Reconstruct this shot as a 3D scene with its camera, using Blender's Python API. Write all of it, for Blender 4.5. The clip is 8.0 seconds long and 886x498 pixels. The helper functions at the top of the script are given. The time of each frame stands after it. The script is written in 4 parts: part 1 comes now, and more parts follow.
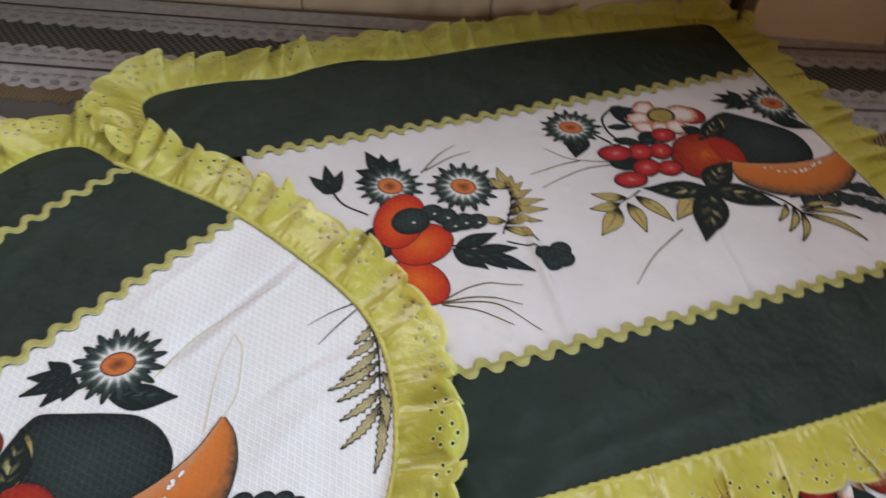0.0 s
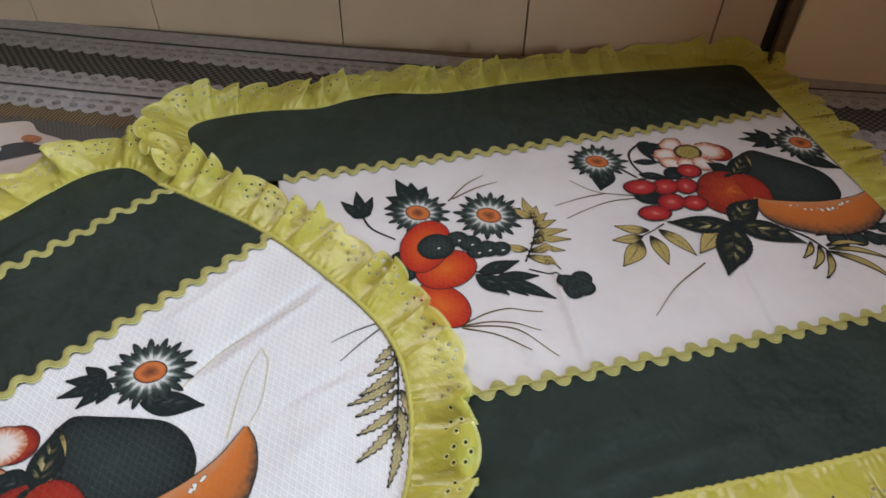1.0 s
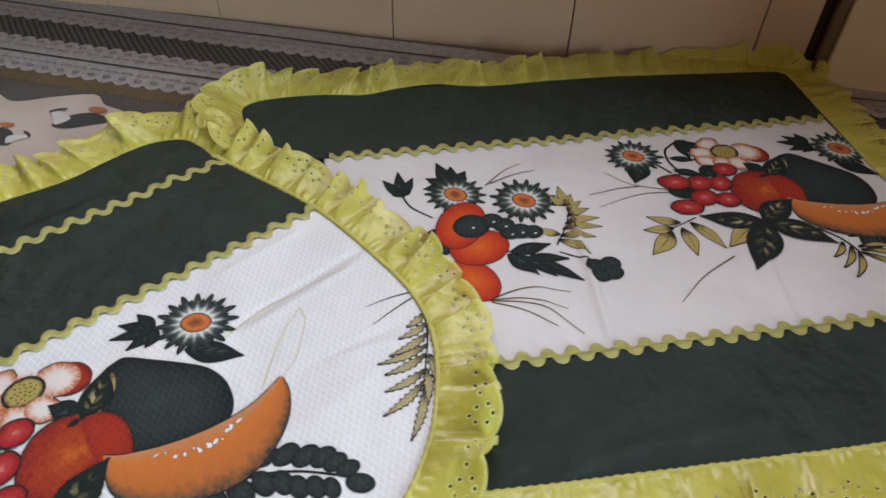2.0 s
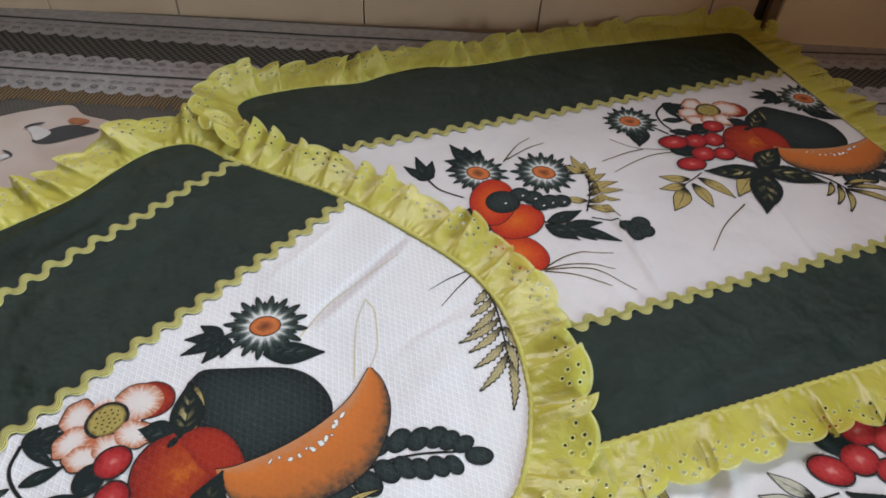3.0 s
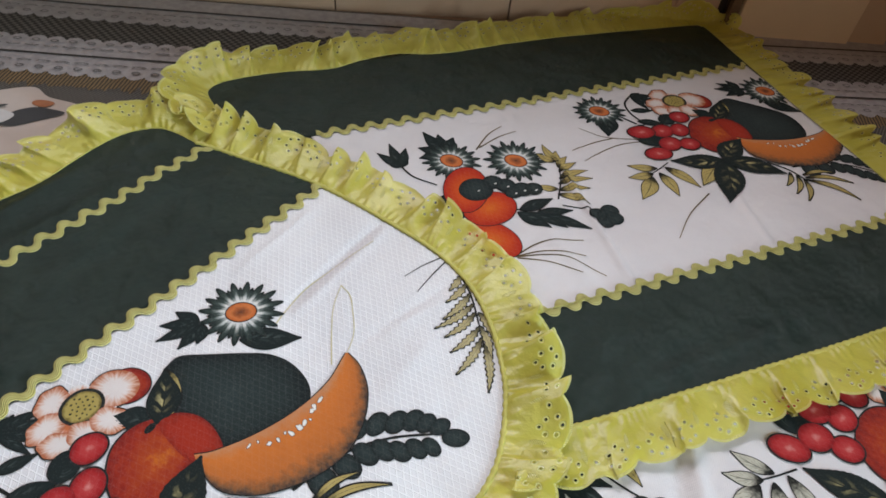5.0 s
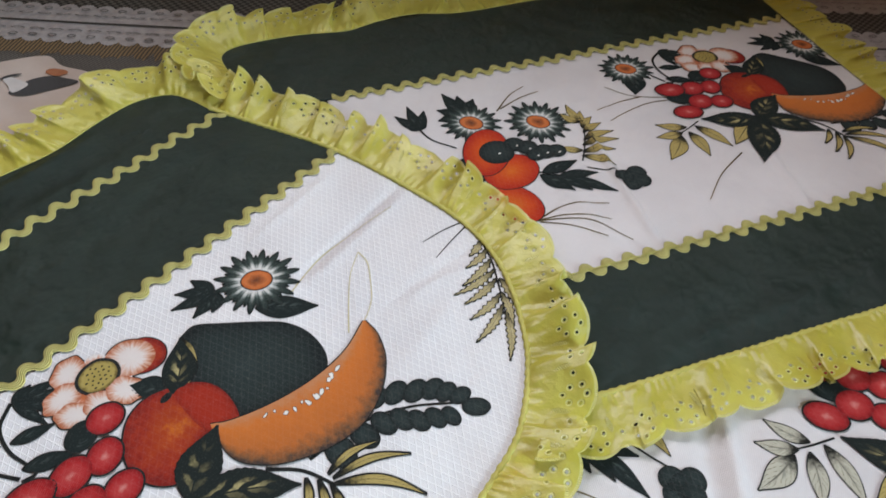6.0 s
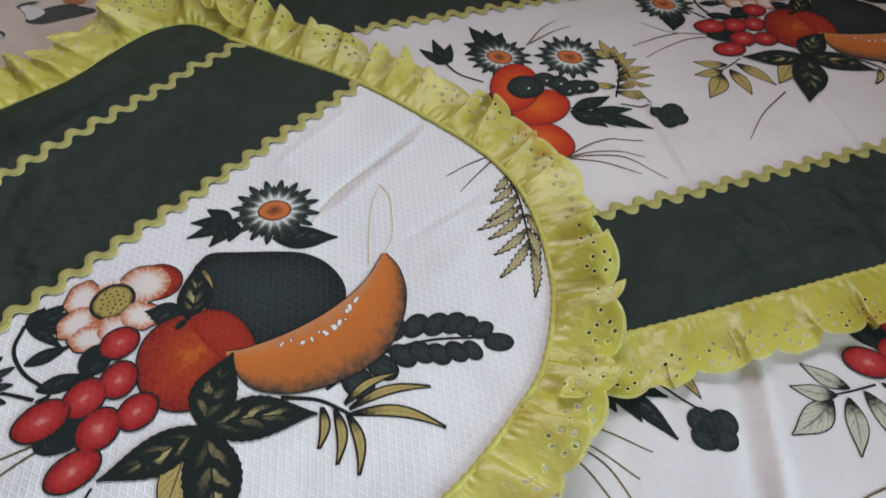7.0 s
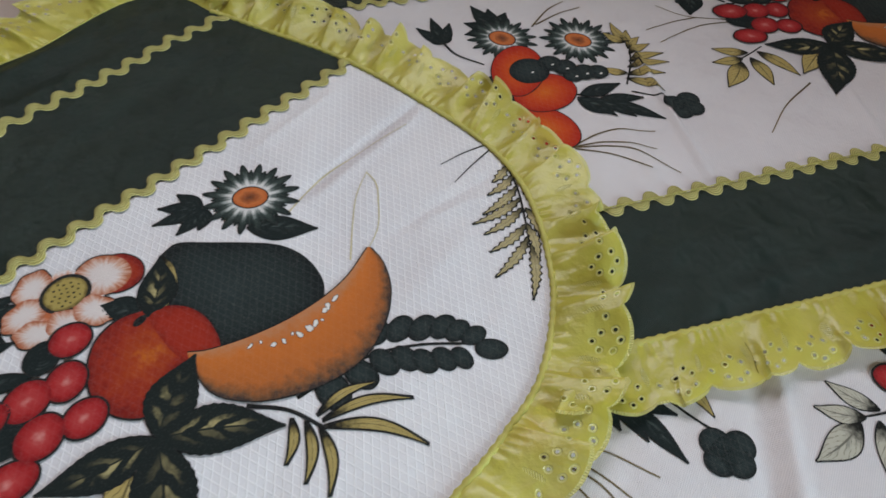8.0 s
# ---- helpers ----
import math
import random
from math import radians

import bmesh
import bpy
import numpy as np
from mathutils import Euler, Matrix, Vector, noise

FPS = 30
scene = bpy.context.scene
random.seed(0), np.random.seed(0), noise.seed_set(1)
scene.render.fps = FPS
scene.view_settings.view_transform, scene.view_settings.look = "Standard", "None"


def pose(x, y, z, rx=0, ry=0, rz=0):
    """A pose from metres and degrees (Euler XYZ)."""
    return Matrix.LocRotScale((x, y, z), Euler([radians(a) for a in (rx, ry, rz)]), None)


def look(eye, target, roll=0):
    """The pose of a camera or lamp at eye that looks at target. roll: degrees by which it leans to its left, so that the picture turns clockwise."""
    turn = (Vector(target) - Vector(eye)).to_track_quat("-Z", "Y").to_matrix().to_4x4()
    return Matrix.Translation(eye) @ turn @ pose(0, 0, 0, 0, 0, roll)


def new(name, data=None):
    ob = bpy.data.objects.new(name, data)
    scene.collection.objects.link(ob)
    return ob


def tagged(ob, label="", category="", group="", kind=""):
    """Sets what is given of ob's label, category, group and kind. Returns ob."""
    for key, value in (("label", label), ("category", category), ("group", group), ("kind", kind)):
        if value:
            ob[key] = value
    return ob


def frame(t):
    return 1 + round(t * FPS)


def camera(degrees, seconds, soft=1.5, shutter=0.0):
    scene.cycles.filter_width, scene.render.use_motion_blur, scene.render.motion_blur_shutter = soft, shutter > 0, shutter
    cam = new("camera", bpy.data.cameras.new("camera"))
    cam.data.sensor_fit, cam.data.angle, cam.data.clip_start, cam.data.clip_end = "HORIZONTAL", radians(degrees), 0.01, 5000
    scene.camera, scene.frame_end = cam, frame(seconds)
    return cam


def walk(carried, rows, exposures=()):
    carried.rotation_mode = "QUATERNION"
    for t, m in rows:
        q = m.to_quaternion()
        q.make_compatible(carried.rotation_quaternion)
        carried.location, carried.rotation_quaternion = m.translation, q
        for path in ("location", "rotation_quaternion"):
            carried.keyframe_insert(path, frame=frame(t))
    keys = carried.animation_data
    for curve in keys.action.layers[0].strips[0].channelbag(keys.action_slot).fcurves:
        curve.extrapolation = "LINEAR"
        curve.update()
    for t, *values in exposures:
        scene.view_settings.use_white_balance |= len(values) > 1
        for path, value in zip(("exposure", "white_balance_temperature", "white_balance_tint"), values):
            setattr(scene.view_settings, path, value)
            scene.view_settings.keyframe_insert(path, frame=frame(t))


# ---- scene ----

# ---------------------------------------------------------------- camera
cam = camera(65.4, 8.0, soft=1.6, shutter=0.5)
ROWS = [
    (0.0, 0.1871, -0.2168, 0.3810, 3.52, -48.42, 2.77),
    (0.5, 0.1722, -0.2261, 0.3886, 6.77, -46.33, 4.64),
    (1.0, 0.1995, -0.2319, 0.3858, 8.25, -45.43, 1.15),
    (1.5, 0.2246, -0.2420, 0.3898, 12.52, -46.18, 1.05),
    (1.7, 0.2263, -0.2527, 0.3855, 13.79, -45.03, 0.59),
    (2.8, 0.1057, -0.2896, 0.3759, 2.85, -43.75, 3.57),
    (3.0, 0.0959, -0.2939, 0.3832, 0.65, -45.30, 3.38),
    (3.5, 0.0849, -0.2938, 0.3719, 1.91, -45.80, 3.71),
    (4.0, 0.0937, -0.2966, 0.3785, -2.39, -45.57, 4.95),
    (4.2, 0.0927, -0.2988, 0.3747, -1.01, -45.35, 3.51),
    (5.3, 0.0863, -0.2987, 0.3904, -4.27, -46.95, 7.94),
    (5.5, 0.0870, -0.2914, 0.3863, -2.24, -47.72, 6.80),
    (6.0, 0.0929, -0.2909, 0.3734, -0.96, -48.77, 3.97),
    (6.5, 0.0871, -0.2923, 0.3559, 1.82, -50.04, 3.30),
    (7.0, 0.0939, -0.2952, 0.3467, 1.73, -51.83, 3.06),
    (7.5, 0.0912, -0.2835, 0.3349, 2.30, -53.14, 3.50),
    (8.0, 0.0995, -0.2691, 0.3164, 1.88, -52.40, 4.33),
]
walk(cam, [(t, pose(x, y, z, 0, 0, yaw) @ pose(0, 0, 0, 90 + pitch) @ pose(0, 0, 0, 0, 0, roll)) for t, x, y, z, yaw, pitch, roll in ROWS],
     exposures=[(0.0, 0.0), (5.8, 0.0), (6.6, -0.18), (7.3, -0.30), (8.0, -0.42)])

# ---------------------------------------------------------------- light
world = bpy.data.worlds.new("sky")
scene.world = world
world.use_nodes = True
wn = world.node_tree
sky = wn.nodes.new("ShaderNodeTexSky")
sky.sky_type, sky.sun_disc = "NISHITA", False
sky.sun_elevation, sky.sun_rotation = radians(40), radians(120)
wn.links.new(sky.outputs[0], wn.nodes["Background"].inputs[0])
wn.nodes["Background"].inputs[1].default_value = 0.12


def window_light(name, power, size_x, size_y, place, aim, colour):
    data = bpy.data.lights.new(name, "AREA")
    data.shape, data.size, data.size_y, data.energy, data.color = "RECTANGLE", size_x, size_y, power, colour
    ob = new(name, data)
    ob.matrix_world = look(place, aim)
    return ob


window_light("window_daylight", 15.0, 0.80, 0.52, (0.027, 0.510, 0.80), (0.0896, -0.488, 0.80), (0.93, 0.925, 0.98))
window_light("side_daylight", 58.0, 0.48, 0.78, (1.275, -0.87, 0.52), (0.0, -0.87, 0.52), (0.66, 0.88, 1.0))

# ---------------------------------------------------------------- materials


def mat_base(name):
    m = bpy.data.materials.new(name)
    m.use_nodes = True
    nt = m.node_tree
    return m, nt, nt.nodes["Principled BSDF"]


def node(nt, kind, **values):
    n = nt.nodes.new(kind)
    for key, value in values.items():
        if key == "op":
            n.operation = value
        else:
            n.inputs[key.replace("_", " ")].default_value = value
    return n


def math2(nt, op, a, b=None, c=None):
    n = nt.nodes.new("ShaderNodeMath")
    n.operation = op
    for i, v in enumerate((a, b, c)):
        if v is None:
            continue
        if isinstance(v, (int, float)):
            n.inputs[i].default_value = v
        else:
            nt.links.new(v, n.inputs[i])
    return n.outputs[0]


def mix_col(nt, fac, a, b):
    n = nt.nodes.new("ShaderNodeMix")
    n.data_type = "RGBA"
    for sock, v in ((n.inputs[0], fac), (n.inputs[6], a), (n.inputs[7], b)):
        if isinstance(v, (int, float)):
            sock.default_value = v
        elif isinstance(v, tuple):
            sock.default_value = (*v, 1.0)
        else:
            nt.links.new(v, sock)
    return n.outputs[2]


def ramp(nt, value, lo, hi):
    n = nt.nodes.new("ShaderNodeMapRange")
    n.interpolation_type = "SMOOTHSTEP"
    nt.links.new(value, n.inputs[0])
    n.inputs[1].default_value, n.inputs[2].default_value = lo, hi
    return n.outputs[0]


def coords(nt, turn=0.0, kind="Object"):
    tc = nt.nodes.new("ShaderNodeTexCoord")
    mp = nt.nodes.new("ShaderNodeMapping")
    mp.inputs["Rotation"].default_value = (0, 0, radians(turn))
    nt.links.new(tc.outputs[kind], mp.inputs[0])
    return mp.outputs[0]


def noise_tex(nt, vec, scale, detail=3.0):
    n = node(nt, "ShaderNodeTexNoise", Scale=scale, Detail=detail)
    nt.links.new(vec, n.inputs["Vector"])
    return n.outputs[0]


def wave(nt, vec, scale, turn=0.0, distortion=0.0):
    mp = nt.nodes.new("ShaderNodeMapping")
    mp.inputs["Rotation"].default_value = (0, 0, radians(turn))
    nt.links.new(vec, mp.inputs[0])
    n = node(nt, "ShaderNodeTexWave", Scale=scale, Distortion=distortion)
    nt.links.new(mp.outputs[0], n.inputs["Vector"])
    return n.outputs["Fac"] if "Fac" in n.outputs else n.outputs[1]


def bump(nt, bsdf, height, distance, strength=1.0):
    n = node(nt, "ShaderNodeBump", Strength=strength, Distance=distance)
    nt.links.new(height, n.inputs["Height"])
    nt.links.new(n.outputs[0], bsdf.inputs["Normal"])
    return n


def weave_height(nt, turn=0.0, scale=330.0):
    vec = coords(nt, turn)
    a, b = wave(nt, vec, scale, 0), wave(nt, vec, scale, 90)
    return math2(nt, "ADD", math2(nt, "MULTIPLY", a, 0.5), math2(nt, "MULTIPLY", b, 0.5)), vec


def cloth(name, col_a, col_b, rough=0.8, sheen=0.0, turn=0.0, weave=0.00012, big=14.0, spec=0.3, crumple=0.0006, rib=0.0):
    """Woven cotton: two tones at a large and a small scale, thread relief and soft crumples."""
    m, nt, b = mat_base(name)
    h, vec = weave_height(nt, turn)
    big_n = noise_tex(nt, vec, big, 4)
    fine = noise_tex(nt, vec, 420.0, 2)
    fac = math2(nt, "ADD", math2(nt, "MULTIPLY", ramp(nt, big_n, 0.3, 0.7), 0.6), math2(nt, "MULTIPLY", fine, 0.4))
    tint = mix_col(nt, fac, col_a, col_b)
    if rib:
        tint = mix_col(nt, math2(nt, "MULTIPLY", ramp(nt, wave(nt, vec, 300.0, 0, 0.6), 0.2, 0.8), rib), tint, (0.36, 0.36, 0.40))
    nt.links.new(tint, b.inputs["Base Color"])
    b.inputs["Roughness"].default_value = rough
    b.inputs["Specular IOR Level"].default_value = spec
    b.inputs["Sheen Weight"].default_value = sheen
    b.inputs["Sheen Roughness"].default_value = 0.5
    soft = noise_tex(nt, vec, 38.0, 3)
    tall = math2(nt, "ADD", math2(nt, "MULTIPLY", h, weave), math2(nt, "MULTIPLY", soft, crumple))
    tall = math2(nt, "ADD", tall, math2(nt, "MULTIPLY", noise_tex(nt, vec, 11.0, 2), 2.5 * crumple))
    bump(nt, b, tall, 1.0)
    return m


def jacquard(name, turn):
    """White cotton with a raised lozenge weave."""
    m, nt, b = mat_base(name)
    h, vec = weave_height(nt, turn, 420.0)
    l1 = ramp(nt, wave(nt, vec, 78.0, 61), 0.88, 0.99)
    l2 = ramp(nt, wave(nt, vec, 78.0, -61), 0.88, 0.99)
    lines = math2(nt, "MAXIMUM", l1, l2)
    tone = noise_tex(nt, vec, 9.0, 4)
    base = mix_col(nt, ramp(nt, tone, 0.35, 0.7), (0.66, 0.65, 0.68), (0.74, 0.73, 0.75))
    dots = mix_col(nt, math2(nt, "MULTIPLY", noise_tex(nt, vec, 600.0, 2), 0.22), base, (0.50, 0.50, 0.54))
    nt.links.new(mix_col(nt, math2(nt, "MULTIPLY", lines, 0.48), dots, (0.86, 0.86, 0.87)), b.inputs["Base Color"])
    b.inputs["Roughness"].default_value = 0.72
    b.inputs["Specular IOR Level"].default_value = 0.35
    tall = math2(nt, "ADD", math2(nt, "MULTIPLY", h, 0.00009), math2(nt, "MULTIPLY", lines, 0.00016))
    tall = math2(nt, "ADD", tall, math2(nt, "MULTIPLY", noise_tex(nt, vec, 30.0, 3), 0.0024))
    tall = math2(nt, "ADD", tall, math2(nt, "MULTIPLY", noise_tex(nt, vec, 13.0, 2), 0.0045))
    bump(nt, b, tall, 1.0)
    return m


def dyed(name, stops, axis=0, rough=0.78, speck=0.35, streak=0.0):
    """Printed dye: colour runs along one way of the print shape, broken by grain of the weave. stops: (place, colour)."""
    m, nt, b = mat_base(name)
    tc = nt.nodes.new("ShaderNodeTexCoord")
    sep = nt.nodes.new("ShaderNodeSeparateXYZ")
    nt.links.new(tc.outputs["UV"], sep.inputs[0])
    h, vec = weave_height(nt, 50.0, 420.0)
    grain = noise_tex(nt, vec, 260.0, 3)
    along = math2(nt, "ADD", sep.outputs[axis], math2(nt, "MULTIPLY", math2(nt, "SUBTRACT", grain, 0.5), speck))
    if streak:
        rays = nt.nodes.new("ShaderNodeCombineXYZ")
        nt.links.new(math2(nt, "MULTIPLY", sep.outputs[1], 46.0), rays.inputs[0])
        nt.links.new(math2(nt, "MULTIPLY", sep.outputs[0], 1.5), rays.inputs[1])
        along = math2(nt, "ADD", along, math2(nt, "MULTIPLY", math2(nt, "SUBTRACT", noise_tex(nt, rays.outputs[0], 1.0, 3), 0.5), streak))
    along = math2(nt, "ADD", along, math2(nt, "MULTIPLY", math2(nt, "SUBTRACT", noise_tex(nt, vec, 70.0, 3), 0.5), 0.35 * speck))
    cr = nt.nodes.new("ShaderNodeValToRGB")
    nt.links.new(along, cr.inputs[0])
    els = cr.color_ramp.elements
    els[0].position, els[0].color = stops[0][0], (*stops[0][1], 1)
    els[1].position, els[1].color = stops[-1][0], (*stops[-1][1], 1)
    for p, c in stops[1:-1]:
        e = els.new(p)
        e.color = (*c, 1)
    loz = math2(nt, "MAXIMUM", ramp(nt, wave(nt, vec, 78.0, 61), 0.88, 0.99), ramp(nt, wave(nt, vec, 78.0, -61), 0.88, 0.99))
    pick = math2(nt, "ADD", math2(nt, "MULTIPLY", ramp(nt, noise_tex(nt, vec, 900.0, 1), 0.5, 0.85), 0.05), math2(nt, "MULTIPLY", loz, 0.02))
    worn = mix_col(nt, pick, cr.outputs[0], (0.6, 0.58, 0.56))
    nt.links.new(worn, b.inputs["Base Color"])
    b.inputs["Roughness"].default_value = rough
    b.inputs["Specular IOR Level"].default_value = 0.15
    tall = math2(nt, "ADD", math2(nt, "MULTIPLY", h, 0.00025), math2(nt, "MULTIPLY", noise_tex(nt, vec, 30.0, 3), 0.0024))
    tall = math2(nt, "ADD", tall, math2(nt, "MULTIPLY", noise_tex(nt, vec, 13.0, 2), 0.0045))
    bump(nt, b, tall, 1.0)
    return m


def leaf_dye(name, dark, pale, amount, base_dark=0.0):
    """Printed leaf: a ground colour with hatched veins on one side of the midrib; base_dark inks the foot of the leaf."""
    m, nt, b = mat_base(name)
    tc = nt.nodes.new("ShaderNodeTexCoord")
    sep = nt.nodes.new("ShaderNodeSeparateXYZ")
    nt.links.new(tc.outputs["UV"], sep.inputs[0])
    u, v = sep.outputs[0], sep.outputs[1]
    h, vec = weave_height(nt, 50.0, 420.0)
    grain, patch = noise_tex(nt, vec, 420.0, 3), noise_tex(nt, vec, 90.0, 2)
    av = math2(nt, "ABSOLUTE", math2(nt, "SUBTRACT", math2(nt, "MULTIPLY", v, 2.0), 1.0))
    slant = math2(nt, "ADD", math2(nt, "SUBTRACT", u, math2(nt, "MULTIPLY", av, 0.30)), math2(nt, "MULTIPLY", patch, 0.30))
    vein = math2(nt, "SINE", math2(nt, "MULTIPLY", slant, 27.0))
    fac = math2(nt, "MULTIPLY", ramp(nt, math2(nt, "ADD", vein, math2(nt, "MULTIPLY", grain, 0.9)), 0.2, 1.1), ramp(nt, math2(nt, "ADD", av, math2(nt, "MULTIPLY", grain, 0.6)), 1.0, 0.4))
    side = math2(nt, "ADD", 0.25, math2(nt, "MULTIPLY", ramp(nt, v, 0.44, 0.54), 0.75))
    reach = math2(nt, "MULTIPLY", ramp(nt, u, 0.08, 0.3), ramp(nt, u, 0.85, 0.5))
    fac = math2(nt, "MULTIPLY", math2(nt, "MULTIPLY", fac, side), math2(nt, "MULTIPLY", reach, math2(nt, "MULTIPLY", ramp(nt, patch, 0.3, 0.6), amount)))
    fac = math2(nt, "MULTIPLY", fac, ramp(nt, av, 0.02, 0.08))
    col = mix_col(nt, fac, dark, pale)
    if base_dark:
        foot = math2(nt, "MULTIPLY", ramp(nt, math2(nt, "ADD", u, math2(nt, "MULTIPLY", grain, 0.3)), 0.55, 0.22), base_dark)
        rib = math2(nt, "MULTIPLY", ramp(nt, av, 0.10, 0.04), 0.7 * base_dark)
        dash = math2(nt, "MULTIPLY", ramp(nt, math2(nt, "SINE", math2(nt, "MULTIPLY", slant, 46.0)), 0.72, 0.95), math2(nt, "MULTIPLY", ramp(nt, grain, 0.35, 0.6), 0.55 * base_dark))
        col = mix_col(nt, math2(nt, "MAXIMUM", math2(nt, "MAXIMUM", foot, rib), dash), col, (0.012, 0.012, 0.010))
    worn = mix_col(nt, math2(nt, "MULTIPLY", ramp(nt, noise_tex(nt, vec, 900.0, 1), 0.5, 0.85), 0.04), col, (0.5, 0.5, 0.5))
    nt.links.new(worn, b.inputs["Base Color"])
    b.inputs["Roughness"].default_value = 0.85
    b.inputs["Specular IOR Level"].default_value = 0.15
    bump(nt, b, math2(nt, "ADD", math2(nt, "MULTIPLY", h, 0.0001), math2(nt, "MULTIPLY", noise_tex(nt, vec, 30.0, 3), 0.0012)), 1.0)
    return m


def eyelet_lace(name):
    """Lime cotton edging: punched eyelets in clusters with stitched rings, satin-stitch leaves and an overlocked edge."""
    m, nt, b = mat_base(name)
    tc = nt.nodes.new("ShaderNodeTexCoord")
    sep = nt.nodes.new("ShaderNodeSeparateXYZ")
    nt.links.new(tc.outputs["UV"], sep.inputs[0])
    period = 0.031
    u = math2(nt, "MULTIPLY", math2(nt, "FRACT", math2(nt, "DIVIDE", sep.outputs[0], period)), period)
    v = math2(nt, "MULTIPLY", sep.outputs[1], 0.044)
    dist = None
    for x, y in ((0.0105, 0.0270), (0.0205, 0.0270), (0.0100, 0.0345), (0.0210, 0.0345), (0.0155, 0.0225), (0.0155, 0.0375), (0.0290, 0.0300)):
        dx, dy = math2(nt, "SUBTRACT", u, x), math2(nt, "SUBTRACT", v, y)
        d = math2(nt, "SQRT", math2(nt, "ADD", math2(nt, "MULTIPLY", dx, dx), math2(nt, "MULTIPLY", dy, dy)))
        dist = d if dist is None else math2(nt, "MINIMUM", dist, d)
    hole = ramp(nt, dist, 0.00115, 0.00085)
    ring = math2(nt, "MULTIPLY", ramp(nt, dist, 0.0010, 0.0014), ramp(nt, dist, 0.0025, 0.0018))
    dx = math2(nt, "DIVIDE", math2(nt, "SUBTRACT", u, 0.0045), 0.0020)
    dy = math2(nt, "DIVIDE", math2(nt, "SUBTRACT", v, 0.0225), 0.0070)
    leaf_d = math2(nt, "SQRT", math2(nt, "ADD", math2(nt, "MULTIPLY", dx, dx), math2(nt, "MULTIPLY", dy, dy)))
    satin = math2(nt, "MULTIPLY", ramp(nt, leaf_d, 1.0, 0.7),
                  ramp(nt, math2(nt, "SINE", math2(nt, "MULTIPLY", math2(nt, "ADD", v, math2(nt, "MULTIPLY", u, 0.7)), 4200.0)), -0.4, 0.6))
    edge = ramp(nt, sep.outputs[1], 0.945, 0.965)
    cord = math2(nt, "MULTIPLY", edge, math2(nt, "ADD", 0.6, math2(nt, "MULTIPLY", math2(nt, "SINE", math2(nt, "MULTIPLY", sep.outputs[0], 5200.0)), 0.4)))
    vec = coords(nt, 0, "UV")
    crease = noise_tex(nt, coords(nt), 75.0, 4)
    tone = noise_tex(nt, coords(nt), 22.0, 3)
    base = mix_col(nt, ramp(nt, tone, 0.3, 0.7), (0.56, 0.50, 0.065), (0.68, 0.62, 0.12))
    thread = math2(nt, "MAXIMUM", math2(nt, "MAXIMUM", ring, satin), math2(nt, "MULTIPLY", edge, 0.8))
    col = mix_col(nt, math2(nt, "MULTIPLY", thread, 0.85), base, (0.80, 0.77, 0.30))
    nt.links.new(col, b.inputs["Base Color"])
    nt.links.new(math2(nt, "SUBTRACT", 0.38, math2(nt, "MULTIPLY", thread, 0.18)), b.inputs["Roughness"])
    b.inputs["Specular IOR Level"].default_value = 0.6
    b.inputs["Coat Weight"].default_value, b.inputs["Coat Roughness"].default_value = 0.22, 0.26
    tall = math2(nt, "ADD", math2(nt, "MULTIPLY", ring, 0.00045), math2(nt, "MULTIPLY", satin, 0.0004))
    tall = math2(nt, "ADD", tall, math2(nt, "MULTIPLY", cord, 0.0005))
    tall = math2(nt, "ADD", tall, math2(nt, "MULTIPLY", crease, 0.0022))
    tall = math2(nt, "ADD", tall, math2(nt, "MULTIPLY", noise_tex(nt, coords(nt), 210.0, 3), 0.0003))
    bm = bump(nt, b, tall, 1.0)
    thin = nt.nodes.new("ShaderNodeBsdfTranslucent")
    nt.links.new(col, thin.inputs[0])
    nt.links.new(bm.outputs[0], thin.inputs["Normal"])
    gap = nt.nodes.new("ShaderNodeBsdfTransparent")
    m1, m2 = nt.nodes.new("ShaderNodeMixShader"), nt.nodes.new("ShaderNodeMixShader")
    m1.inputs[0].default_value = 0.24
    nt.links.new(b.outputs[0], m1.inputs[1])
    nt.links.new(thin.outputs[0], m1.inputs[2])
    nt.links.new(math2(nt, "MAXIMUM", hole, 0.10), m2.inputs[0])
    nt.links.new(m1.outputs[0], m2.inputs[1])
    nt.links.new(gap.outputs[0], m2.inputs[2])
    nt.links.new(m2.outputs[0], nt.nodes["Material Output"].inputs[0])
    return m


def braid(name):
    """Woven rickrack: pale lime with ridges running along the braid, the grooves shaded in the colour."""
    m, nt, b = mat_base(name)
    tc = nt.nodes.new("ShaderNodeTexCoord")
    sep = nt.nodes.new("ShaderNodeSeparateXYZ")
    nt.links.new(tc.outputs["UV"], sep.inputs[0])
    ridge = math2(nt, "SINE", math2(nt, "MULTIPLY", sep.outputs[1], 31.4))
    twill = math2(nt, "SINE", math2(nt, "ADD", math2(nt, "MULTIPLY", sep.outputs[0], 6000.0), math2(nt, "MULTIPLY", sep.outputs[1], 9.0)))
    # shade between the ridges is put into the colour, in step with the relief
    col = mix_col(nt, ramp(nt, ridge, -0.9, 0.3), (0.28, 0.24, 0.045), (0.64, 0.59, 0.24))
    nt.links.new(mix_col(nt, math2(nt, "MULTIPLY", noise_tex(nt, coords(nt), 60.0, 3), 0.3), col, (0.50, 0.46, 0.10)), b.inputs["Base Color"])
    b.inputs["Roughness"].default_value = 0.5
    b.inputs["Specular IOR Level"].default_value = 0.45
    bump(nt, b, math2(nt, "ADD", math2(nt, "MULTIPLY", ridge, 0.0003), math2(nt, "MULTIPLY", twill, 0.00008)), 1.0)
    return m


